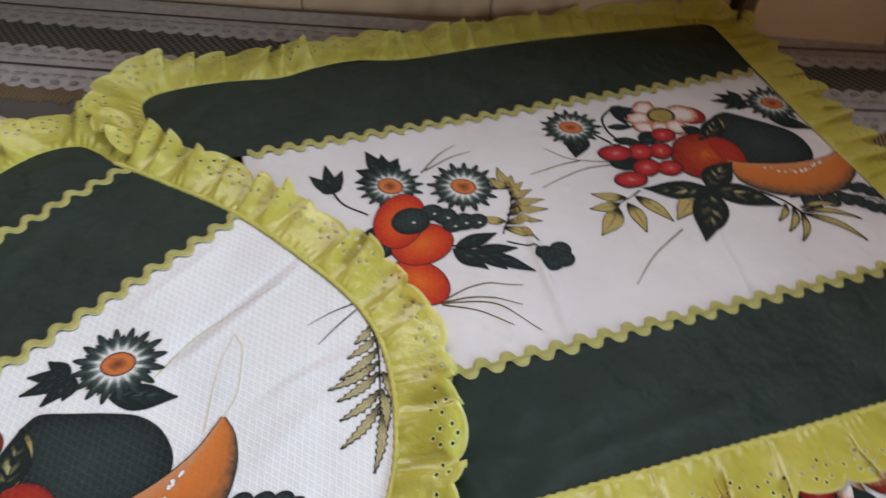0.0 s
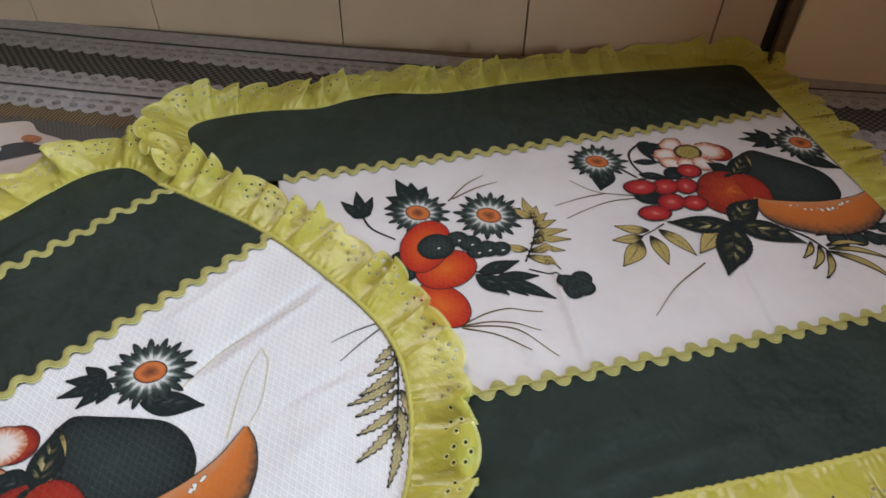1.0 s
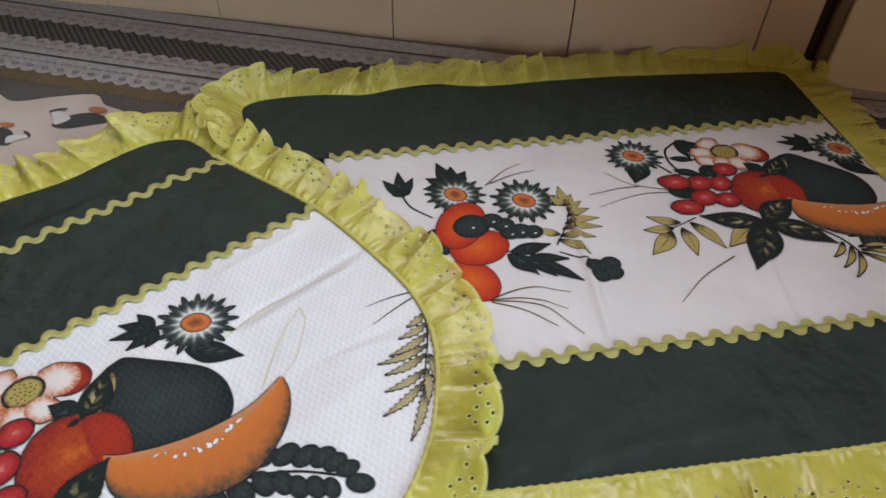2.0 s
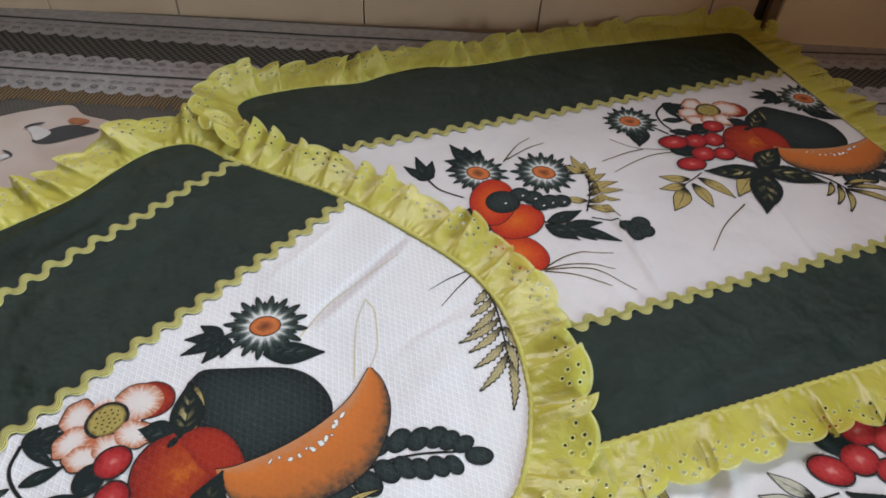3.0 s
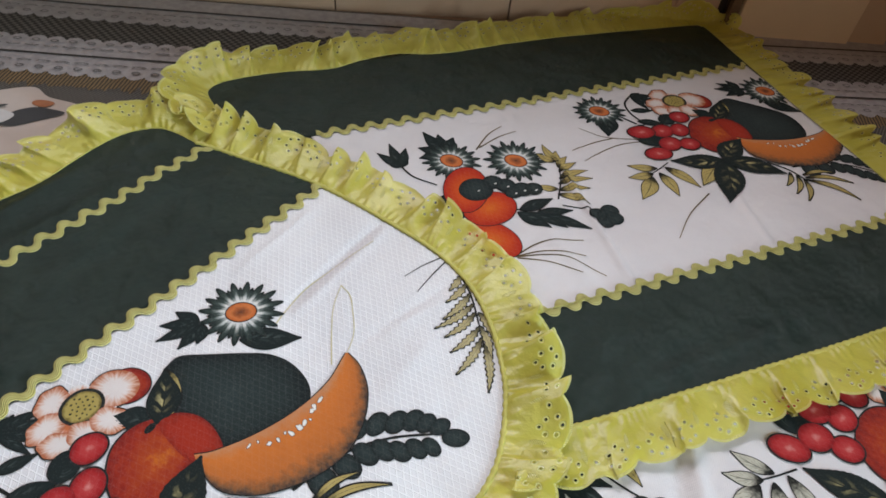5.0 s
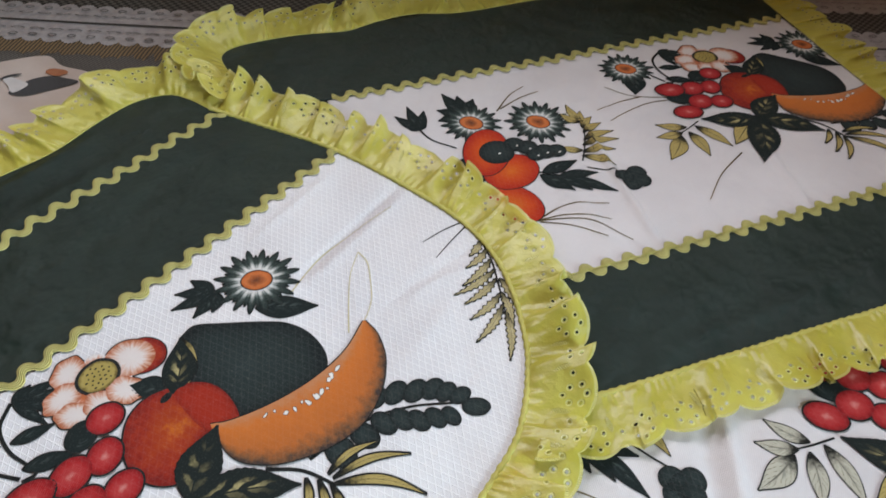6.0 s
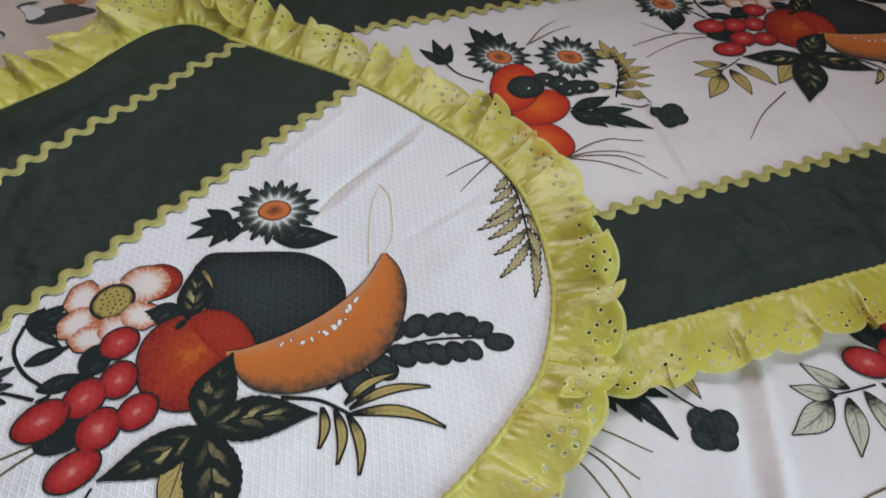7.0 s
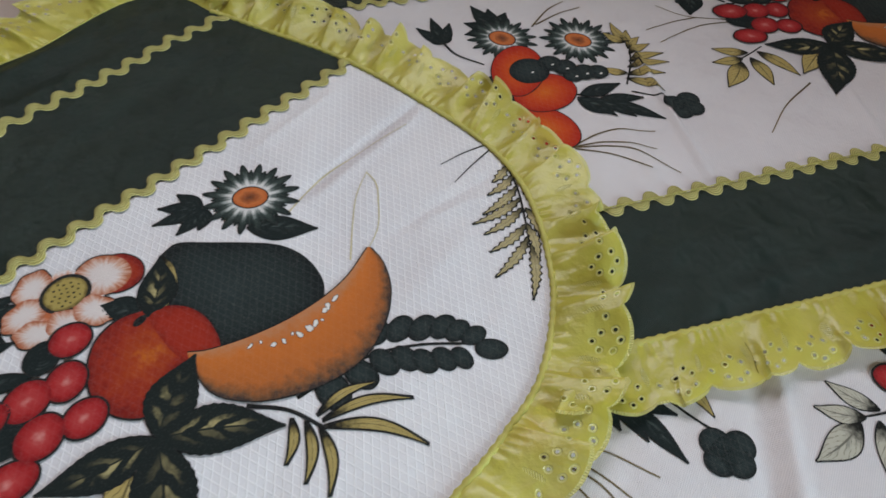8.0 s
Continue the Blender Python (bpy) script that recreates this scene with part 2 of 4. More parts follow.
def painted(name, col_a, col_b, rough, scale, bump_d=0.0004):
    m, nt, b = mat_base(name)
    vec = coords(nt)
    n1, n2 = noise_tex(nt, vec, scale, 5), noise_tex(nt, vec, scale * 14, 3)
    fac = math2(nt, "ADD", math2(nt, "MULTIPLY", ramp(nt, n1, 0.3, 0.7), 0.7), math2(nt, "MULTIPLY", n2, 0.3))
    nt.links.new(mix_col(nt, fac, col_a, col_b), b.inputs["Base Color"])
    b.inputs["Roughness"].default_value = rough
    bump(nt, b, math2(nt, "ADD", n1, math2(nt, "MULTIPLY", n2, 0.2)), bump_d)
    return m


def hatched(name, col_a, col_b, scale, turn, cross=0.25):
    """Printed oilcloth with fine slanting threads."""
    m, nt, b = mat_base(name)
    vec = coords(nt)
    w = math2(nt, "MULTIPLY", wave(nt, vec, scale, turn, 1.0), 1.0 - cross)
    w = math2(nt, "ADD", w, math2(nt, "MULTIPLY", wave(nt, vec, scale * 0.8, -turn, 1.0), cross))
    col = mix_col(nt, ramp(nt, w, 0.3, 0.75), col_a, col_b)
    nt.links.new(mix_col(nt, math2(nt, "MULTIPLY", noise_tex(nt, vec, 16.0, 4), 0.5), col, col_a), b.inputs["Base Color"])
    b.inputs["Roughness"].default_value = 0.62
    b.inputs["Specular IOR Level"].default_value = 0.3
    bump(nt, b, math2(nt, "ADD", math2(nt, "MULTIPLY", w, 0.0001), math2(nt, "MULTIPLY", noise_tex(nt, vec, 20.0, 3), 0.0008)), 1.0)
    return m


DARK, INK = (0.012, 0.017, 0.016), (0.008, 0.009, 0.009)
M = {
    "white_near": jacquard("white_jacquard_cotton", 50.9),
    "white_far": cloth("white_twill_cotton", (0.63, 0.595, 0.605), (0.73, 0.70, 0.71), 0.46, 0.0, 22.4, 0.00022, 12.0, 0.55, 0.0028, 0.22),
    "green": cloth("dark_green_cotton", (0.007, 0.017, 0.0135), (0.016, 0.030, 0.024), 0.42, 0.0, 40.0, 0.00030, 16.0, 0.32, 0.0070),
    "lace": eyelet_lace("lime_eyelet_cotton"),
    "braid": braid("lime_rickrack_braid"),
    "piping": cloth("lime_bias_cotton", (0.44, 0.40, 0.08), (0.52, 0.48, 0.13), 0.6, 0.0, 20.0, 0.0001, 60.0, 0.4, 0.0012),
    "thread": painted("pale_lime_thread", (0.55, 0.52, 0.12), (0.68, 0.65, 0.22), 0.5, 300.0),
    "ink": dyed("black_print_ink", [(0.0, INK), (1.0, (0.014, 0.016, 0.016))]),
    "pear": dyed("slate_green_print", [(0.0, (0.028, 0.040, 0.040)), (0.7, (0.019, 0.028, 0.028)), (1.0, (0.010, 0.014, 0.015))]),
    "melon": dyed("orange_melon_print", [(0.0, (0.50, 0.22, 0.10)), (0.25, (0.56, 0.16, 0.030)), (0.7, (0.46, 0.135, 0.030)), (0.9, (0.20, 0.085, 0.035)), (1.0, (0.05, 0.035, 0.03))], 1),
    "apple": dyed("red_apple_print", [(0.0, (0.50, 0.12, 0.016)), (0.22, (0.38, 0.055, 0.012)), (0.7, (0.30, 0.026, 0.012)), (1.0, (0.20, 0.014, 0.010))], 0, 0.78, 0.9),
    "apple_crease": dyed("dark_red_print", [(0.0, (0.16, 0.012, 0.008)), (1.0, (0.24, 0.018, 0.010))]),
    "apple_lobe": dyed("deep_red_print", [(0.0, (0.34, 0.028, 0.012)), (0.7, (0.32, 0.024, 0.011)), (1.0, (0.26, 0.020, 0.010))], 0, 0.78, 0.9),
    "tomato": dyed("orange_red_print", [(0.0, (0.62, 0.13, 0.015)), (0.5, (0.55, 0.065, 0.012)), (1.0, (0.40, 0.020, 0.010))]),
    "grape": dyed("red_grape_print", [(0.0, (0.60, 0.22, 0.20)), (0.28, (0.44, 0.045, 0.045)), (0.7, (0.36, 0.018, 0.020)), (1.0, (0.22, 0.008, 0.011))], 0, 0.78, 0.5),
    "leaf": leaf_dye("dark_leaf_print", DARK, (0.42, 0.36, 0.17), 1.0),
    "leaf_plain": leaf_dye("black_leaf_print", (0.012, 0.018, 0.018), (0.10, 0.13, 0.12), 0.5),
    "tan": leaf_dye("tan_leaf_print", (0.40, 0.31, 0.11), (0.50, 0.42, 0.20), 0.7, 1.0),
    "pale_leaf": leaf_dye("pale_veined_leaf_print", (0.46, 0.44, 0.36), (0.24, 0.24, 0.20), 0.9, 1.0),
    "fern": leaf_dye("pale_fern_print", (0.42, 0.36, 0.19), (0.55, 0.50, 0.33), 0.6, 0.8),
    "petal": dyed("green_petal_print", [(0.0, (0.74, 0.73, 0.72)), (0.46, (0.66, 0.66, 0.65)), (0.58, (0.22, 0.25, 0.24)), (0.70, (0.040, 0.058, 0.053)), (1.0, (0.011, 0.018, 0.017))], 0, 0.78, 0.25, 0.5),
    "core": dyed("orange_core_print", [(0.0, (0.12, 0.04, 0.02)), (0.45, (0.36, 0.10, 0.03)), (0.7, (0.58, 0.17, 0.05)), (1.0, (0.48, 0.12, 0.03))], 0, 0.8, 0.6),
    "poppy": dyed("cream_orange_petal_print", [(0.0, (0.40, 0.08, 0.03)), (0.64, (0.52, 0.15, 0.06)), (0.82, (0.66, 0.42, 0.34)), (0.96, (0.72, 0.67, 0.66)), (1.0, (0.72, 0.68, 0.67))], 0, 0.78, 0.3, 0.75),
    "petal_pale": dyed("cream_petal_print", [(0.0, (0.72, 0.66, 0.64)), (0.50, (0.70, 0.62, 0.60)), (0.74, (0.62, 0.38, 0.29)), (1.0, (0.42, 0.13, 0.06))], 0, 0.78, 0.3, 0.9),
    "ochre": dyed("ochre_disc_print", [(0.0, (0.36, 0.28, 0.075)), (0.8, (0.40, 0.31, 0.09)), (1.0, (0.14, 0.10, 0.03))], 0, 0.8, 0.5),
    "seed": dyed("white_seed_print", [(0.0, (0.80, 0.79, 0.77)), (1.0, (0.70, 0.66, 0.62))]),
    "vine": dyed("straw_line_print", [(0.0, (0.58, 0.52, 0.30)), (1.0, (0.62, 0.58, 0.42))]),
    "wheat": dyed("brown_stalk_print", [(0.0, (0.09, 0.065, 0.03)), (1.0, (0.20, 0.15, 0.07))]),
    "table_grey": hatched("grey_oilcloth", (0.055, 0.050, 0.046), (0.17, 0.16, 0.15), 110.0, 32.0),
    "table_dark": hatched("charcoal_oilcloth", (0.020, 0.019, 0.018), (0.15, 0.14, 0.13), 62.0, 45.0, 0.5),
    "fringe": hatched("brown_fringe_print", (0.06, 0.048, 0.034), (0.30, 0.20, 0.10), 90.0, 8.0),
    "lace_print": painted("grey_lace_print", (0.30, 0.28, 0.29), (0.42, 0.40, 0.41), 0.65, 120.0),
    "lace_dark": painted("dim_lace_print", (0.15, 0.14, 0.145), (0.22, 0.21, 0.215), 0.65, 120.0),
    "line": painted("dark_line_print", (0.03, 0.028, 0.028), (0.05, 0.046, 0.045), 0.65, 80.0),
    "cream_print": painted("cream_cartouche_print", (0.50, 0.42, 0.38), (0.58, 0.50, 0.46), 0.6, 18.0),
    "hen_dark": hatched("grey_feather_print", (0.025, 0.026, 0.03), (0.10, 0.10, 0.105), 160.0, 20.0),
    "hen_white": painted("white_feather_print", (0.55, 0.53, 0.53), (0.64, 0.62, 0.62), 0.6, 90.0),
    "hen_orange": painted("orange_print", (0.34, 0.12, 0.05), (0.42, 0.17, 0.08), 0.6, 90.0),
    "wall": painted("cream_wall_paint", (0.45, 0.315, 0.21), (0.53, 0.38, 0.265), 0.55, 5.0),
    "groove": painted("brown_groove_dirt", (0.10, 0.06, 0.035), (0.16, 0.10, 0.06), 0.8, 30.0),
    # near-black colour that stands in for shade inside the gap by the post
    "gap": painted("dark_gap_shade", (0.018, 0.012, 0.009), (0.03, 0.02, 0.015), 0.9, 30.0),
    "panel": painted("pale_cream_paint", (0.62, 0.48, 0.335), (0.70, 0.56, 0.40), 0.5, 6.0),
    "room": painted("plain_wall_paint", (0.27, 0.165, 0.10), (0.33, 0.21, 0.13), 0.8, 2.0),
    "floor": painted("brown_floor_tile", (0.18, 0.13, 0.10), (0.26, 0.20, 0.15), 0.5, 3.0),
    "wood": painted("brown_table_wood", (0.16, 0.09, 0.05), (0.24, 0.14, 0.08), 0.5, 8.0),
    "glass_frame": painted("white_window_paint", (0.70, 0.69, 0.66), (0.78, 0.77, 0.74), 0.5, 6.0),
}

# ---------------------------------------------------------------- building helpers
MM = 0.001


def thing(name, label, category, group="", kind=""):
    return tagged(new(name), label, category, group, kind)


def part(name, bm, mats, parent=None, label="", smooth=True):
    me = bpy.data.meshes.new(name)
    bm.to_mesh(me)
    bm.free()
    for m in mats if isinstance(mats, (list, tuple)) else (mats,):
        me.materials.append(m)
    if smooth:
        me.polygons.foreach_set("use_smooth", [True] * len(me.polygons))
    ob = new(name, me)
    if parent:
        ob.parent = parent
    if label:
        tagged(ob, label)
    return ob


def box_bm(x0, y0, z0, x1, y1, z1, bevel=0.0):
    bm = bmesh.new()
    bmesh.ops.create_cube(bm, size=1.0, matrix=Matrix.Translation(((x0 + x1) / 2, (y0 + y1) / 2, (z0 + z1) / 2)) @ Matrix.Diagonal((x1 - x0, y1 - y0, z1 - z0, 1)))
    if bevel:
        bmesh.ops.bevel(bm, geom=bm.edges[:], offset=bevel, segments=2, affect="EDGES", profile=0.6)
    return bm


def spline(points, step=1.5, closed=False):
    """An even chain of points along a smooth curve through the given ones."""
    p = [np.array(q, float) for q in points]
    n = len(p)
    out = []
    for i in range(n if closed else n - 1):
        if closed:
            a, b, c, d = p[i - 1], p[i], p[(i + 1) % n], p[(i + 2) % n]
        else:
            b, c = p[i], p[i + 1]
            a, d = (p[i - 1] if i else 2 * b - c), (p[i + 2] if i + 2 < n else 2 * c - b)
        k = max(2, int(np.linalg.norm(c - b) / step * 2))
        for t in np.arange(k) / k:
            out.append(0.5 * (2 * b + (c - a) * t + (2 * a - 5 * b + 4 * c - d) * t * t + (3 * b - a - 3 * c + d) * t ** 3))
    out.append(p[0] if closed else p[-1])
    out = np.array(out)
    s = np.r_[0, np.cumsum(np.linalg.norm(np.diff(out, axis=0), axis=1))]
    m = max(3, int(round(s[-1] / step)))
    want = np.linspace(0, s[-1], m + 1)
    res = np.stack([np.interp(want, s, out[:, k]) for k in (0, 1)], 1)
    return res[:-1] if closed else res


def inside(poly, q):
    x, y = q
    a, b = poly, np.roll(poly, -1, axis=0)
    cross = (a[:, 1] > y) != (b[:, 1] > y)
    with np.errstate(divide="ignore", invalid="ignore"):
        xs = a[:, 0] + (y - a[:, 1]) / (b[:, 1] - a[:, 1]) * (b[:, 0] - a[:, 0])
    return bool((cross & (x < xs)).sum() % 2)


def gauss(d, w):
    return math.exp(-(d / w) ** 2)


def n3(x, y, scale, seed):
    return noise.noise(Vector((x / scale, y / scale, seed)))

# ---------------------------------------------------------------- room
WALL_SLOPE = 0.063


def wall_y(x):
    """The panelled wall's front, in metres."""
    return 0.4632 + WALL_SLOPE * x


def slab(name, x0, y0, z0, x1, y1, z1, mat, label, category, bevel=0.0, turn=0.0, pivot=(0, 0)):
    ob = part(name, box_bm(x0, y0, z0, x1, y1, z1, bevel), mat, None, "", False)
    if turn:
        ob.matrix_world = Matrix.Translation((*pivot, 0)) @ pose(0, 0, 0, 0, 0, turn) @ Matrix.Translation((-pivot[0], -pivot[1], 0))
    return tagged(ob, label, category, "", "structure")


FLOOR_Z, CEIL_Z = -0.765, 1.85
TURN = math.degrees(math.atan(WALL_SLOPE))
slab("floor", -1.9, -2.0, FLOOR_Z - 0.1, 1.29, 0.9, FLOOR_Z, M["floor"], "plain brown tiled floor under the table", "floor")
slab("ceiling", -1.9, -2.0, CEIL_Z, 1.29, 0.9, CEIL_Z + 0.1, M["room"], "plain brown ceiling", "ceiling")
slab("wall_west", -2.0, -2.0, FLOOR_Z, -1.9, 0.9, CEIL_Z, M["room"], "plain brown wall", "wall")
SIDE = (-1.12, -0.62, 0.12, 0.92)  # deep opening in the thick side wall
for tail, y0, z0, y1, z1 in (("south", -2.0, FLOOR_Z, SIDE[0], CEIL_Z), ("north", SIDE[1], FLOOR_Z, 0.9, CEIL_Z), ("sill", SIDE[0], FLOOR_Z, SIDE[1], SIDE[2]), ("lintel", SIDE[0], SIDE[3], SIDE[1], CEIL_Z)):
    slab("wall_east_" + tail, 1.0, y0, z0, 1.29, y1, z1, M["room"], "plain brown wall round a window", "wall")
side_win = thing("window_2", "white painted window frame in a deep opening", "window", "", "structure")
for y0, z0, y1, z1 in ((SIDE[0], SIDE[2], SIDE[1], SIDE[2] + 0.03), (SIDE[0], SIDE[3] - 0.03, SIDE[1], SIDE[3]), (SIDE[0], SIDE[2] + 0.03, SIDE[0] + 0.03, SIDE[3] - 0.03), (SIDE[1] - 0.03, SIDE[2] + 0.03, SIDE[1], SIDE[3] - 0.03)):
    part("window_frame", box_bm(1.278, y0 + 0.001, z0 + 0.001, 1.30, y1 - 0.001, z1 - 0.001, 0.003), M["glass_frame"], side_win, "", False)
slab("wall_south", -1.9, -2.0, FLOOR_Z, 1.0, -1.9, CEIL_Z, M["room"], "plain brown wall", "wall")

# the panelled wall behind the table: boards with open joints on a backing
north = thing("wall_north", "cream painted board wall with dark vertical joints", "wall", "", "structure")
north.matrix_world = Matrix.Translation((0, 0.4632, 0)) @ pose(0, 0, 0, 0, 0, TURN)
# the window that lights the table, set high in the boards
WIN = (-0.382, 0.441, 0.52, 1.08)
for x0, x1, z0, z1 in ((-2.1, WIN[0], FLOOR_Z, CEIL_Z), (WIN[1], 2.1, FLOOR_Z, CEIL_Z), (WIN[0], WIN[1], FLOOR_Z, WIN[2]), (WIN[0], WIN[1], WIN[3], CEIL_Z)):
    part("backing", box_bm(x0, 0.0145, z0, x1, 0.09, z1), M["groove"], north, "", False)
JOINTS = [-2.0, -1.6, -1.2, -0.99, -0.79, -0.585, -0.382, -0.236, -0.021, 0.184, 0.383, 0.441, 0.66, 0.86, 1.06, 1.26, 1.46, 1.7, 2.0]
for p, q in zip(JOINTS[:-1], JOINTS[1:]):
    wide = 0.005 if abs(q - 0.441) < 0.01 else 0.0008
    spans = [(FLOOR_Z, WIN[2]), (WIN[3], CEIL_Z)] if WIN[0] - 0.01 < p < WIN[1] - 0.01 else [(FLOOR_Z, CEIL_Z)]
    for z0, z1 in spans:
        part("board", box_bm(p + (0.04 if abs(p - 0.441) < 0.01 else 0.0007), 0.0, z0, q - wide, 0.0145, z1, 0.0008), M["wall"], north, "", False)
win = thing("window_1", "white painted window frame letting in daylight", "window", "", "structure")
win.matrix_world = north.matrix_world.copy()
for x0, z0, x1, z1 in ((WIN[0], WIN[2], WIN[1], WIN[2] + 0.03), (WIN[0], WIN[3] - 0.03, WIN[1], WIN[3]), (WIN[0], WIN[2] + 0.03, WIN[0] + 0.03, WIN[3] - 0.03),
                       (WIN[1] - 0.03, WIN[2] + 0.03, WIN[1], WIN[3] - 0.03)):
    part("window_frame", box_bm(x0 + 0.001, 0.055, z0 + 0.001, x1 - 0.001, 0.085, z1 - 0.001, 0.003), M["glass_frame"], win, "", False)
# paler upright board standing proud of the wall, with a deep gap beside it
post = thing("door_post", "pale cream painted wooden post standing against the wall", "post", "", "structure")
part("post_face", box_bm(0.457, 0.474, FLOOR_Z, 0.600, 0.487, CEIL_Z, 0.0025), M["panel"], post, "", False)
part("post_return", box_bm(0.4455, 0.4785, FLOOR_Z, 0.4565, 0.4895, CEIL_Z, 0.001), M["groove"], post, "brown bare wooden edge", False)
# dark strip set into the gap to paint its depth of shade
part("gap", box_bm(0.4345, 0.4935, FLOOR_Z, 0.4450, 0.4975, CEIL_Z), M["gap"], post, "near-black strip standing in for the shaded gap beside the post", False)
part("post_side", box_bm(0.6005, 0.480, FLOOR_Z, 0.650, 0.4925, CEIL_Z, 0.002), M["wall"], post, "", False)

# ---------------------------------------------------------------- table and tablecloth
TZ = -0.0088
table = thing("table", "brown wooden table pushed against the wall under a cloth", "table")
table.matrix_world = Matrix.Translation((0, 0.4632, 0)) @ pose(0, 0, 0, 0, 0, TURN)
part("tabletop", box_bm(-0.75, -1.10, TZ - 0.034, 0.90, -0.006, TZ - 0.0015, 0.004), M["wood"], table, "", False)
for x in (-0.68, 0.83):
    for y in (-1.03, -0.08):
        part("leg", box_bm(x - 0.03, y - 0.03, FLOOR_Z, x + 0.03, y + 0.03, TZ - 0.0345, 0.006), M["wood"], table, "", False)

CLOTH = thing("tablecloth", "grey oilcloth tablecloth printed with lace bands and hens", "tablecloth")
CLOTH.matrix_world = Matrix.Translation((0, 0.4205, 0)) @ pose(0, 0, 0, 0, 0, 0.2)


def drift(x):
    """The cloth is pulled askew towards one end."""
    return 0.075 * max(0.0, x - 0.12) + 0.004 * math.sin(x * 5)


def cloth_grid(name, x0, x1, y0, y1, z, mat, step=0.02, edge=None, label=""):
    """A flat printed field of the tablecloth; edge gives the far and near outline along x."""
    bm = bmesh.new()
    nx, ny = max(2, int((x1 - x0) / step)), max(1, int((y1 - y0) / 0.02))
    rows = []
    for i in range(nx + 1):
        x = x0 + (x1 - x0) * i / nx
        a, b = (y0, y1) if edge is None else edge(x, y0, y1)
        rows.append([bm.verts.new((x, drift(x) + a + (b - a) * j / ny, z + 0.0006 * noise.noise(Vector((x * 9, (a + (b - a) * j / ny) * 9, 0))))) for j in range(ny + 1)])
    for r, s in zip(rows, rows[1:]):
        for j in range(ny):
            bm.faces.new((r[j], s[j], s[j + 1], r[j + 1]))
    return part(name, bm, mat, CLOTH, label)


def scallop(x, period, depth):
    return depth * (abs(math.sin(math.pi * x / period)) ** 0.6 - 1) + 0.0007 * math.sin(x * 2 * math.pi / 0.0034)


cloth_grid("grey_field", -0.74, 0.89, -1.055, 0.030, TZ, M["table_grey"])
cloth_grid("dark_band", -0.74, 0.89, -0.09, -0.024, TZ + 0.0004, M["table_dark"], label="charcoal dotted band")
cloth_grid("fringe_band", -0.74, 0.89, -0.156, -0.116, TZ + 0.0004, M["fringe"], 0.003,
           lambda x, a, b: (a + 0.012 * noise.noise(Vector((x * 160, 3, 0))), b), "brown thread fringe print")
for far_y, near_y, mid in ((0.026, -0.034, -0.0005), (-0.070, -0.139, -0.104)):
    cloth_grid("lace_band", -0.74, 0.89, near_y, far_y, TZ + 0.0009, M["lace_print"], 0.0012,
               lambda x, a, b: (a - scallop(x, 0.0185, 0.007), b + scallop(x + 0.004, 0.0185, 0.007) if b < 0 else b), "pale grey lace print with scalloped edges")
    cloth_grid("band_line", -0.74, 0.89, mid - 0.0016, mid + 0.0016, TZ + 0.0016, M["line"], 0.02, None, "thin dark line")
    bm = bmesh.new()
    for k in range(-39, 48):
        for off, sgn in ((near_y + 0.0105, 1), (far_y - 0.0105, -1)):
            if off > 0.012:
                continue
            cx = (k + 0.5) * 0.0185 - (0.004 if sgn < 0 else 0)
            for rx, ry, oy in ((0.0045, 0.0028, 0.0), (0.0075, 0.0022, 0.0098 * sgn)):
                ring = []
                for a in range(12):
                    c, s = math.cos(a * math.pi / 6), math.sin(a * math.pi / 6)
                    if oy and s * sgn < 0:
                        s *= 0.25
                    ring.append((bm.verts.new((cx + rx * c, drift(cx) + off + oy + ry * s, TZ + 0.0021)), bm.verts.new((cx + 0.6 * rx * c, drift(cx) + off + oy + 0.5 * ry * s, TZ + 0.0021))))
                for (a0, a1), (b0, b1) in zip(ring, ring[1:] + ring[:1]):
                    bm.faces.new((a0, b0, b1, a1))
    tagged(part("lace_pattern", bm, M["lace_dark"], CLOTH, "grey flower rings in the lace"), "", "", "", "stuff")


def flat_blob(name, pts, z, mat, label=""):
    """A printed patch on the tablecloth from a closed curve, in millimetres of the room's plan."""
    bm = bmesh.new()
    inv = CLOTH.matrix_world.inverted()
    ring = spline(pts, 3.0, True)
    c = ring.mean(0)
    rows = []
    for k in (0.25, 0.6, 1.0):
        rows.append([bm.verts.new(inv @ Vector((*(c + (p - c) * k) * MM, z))) for p in ring])
    mid = bm.verts.new(inv @ Vector((*c * MM, z)))
    n = len(ring)
    for i in range(n):
        j = (i + 1) % n
        bm.faces.new((mid, rows[0][i], rows[0][j]))
        for r, s in zip(rows, rows[1:]):
            bm.faces.new((r[i], s[i], s[j], r[j]))
    return part(name, bm, mat, CLOTH, label)


flat_blob("cartouche", [(-420, 205), (-385, 232), (-350, 222), (-315, 240), (-279, 254), (-258, 240), (-226, 230), (-207, 202), (-218, 165), (-212, 120), (-270, 60), (-400, 60), (-440, 140)],
          TZ + 0.0009, M["cream_print"], "cream cartouche printed on the cloth")


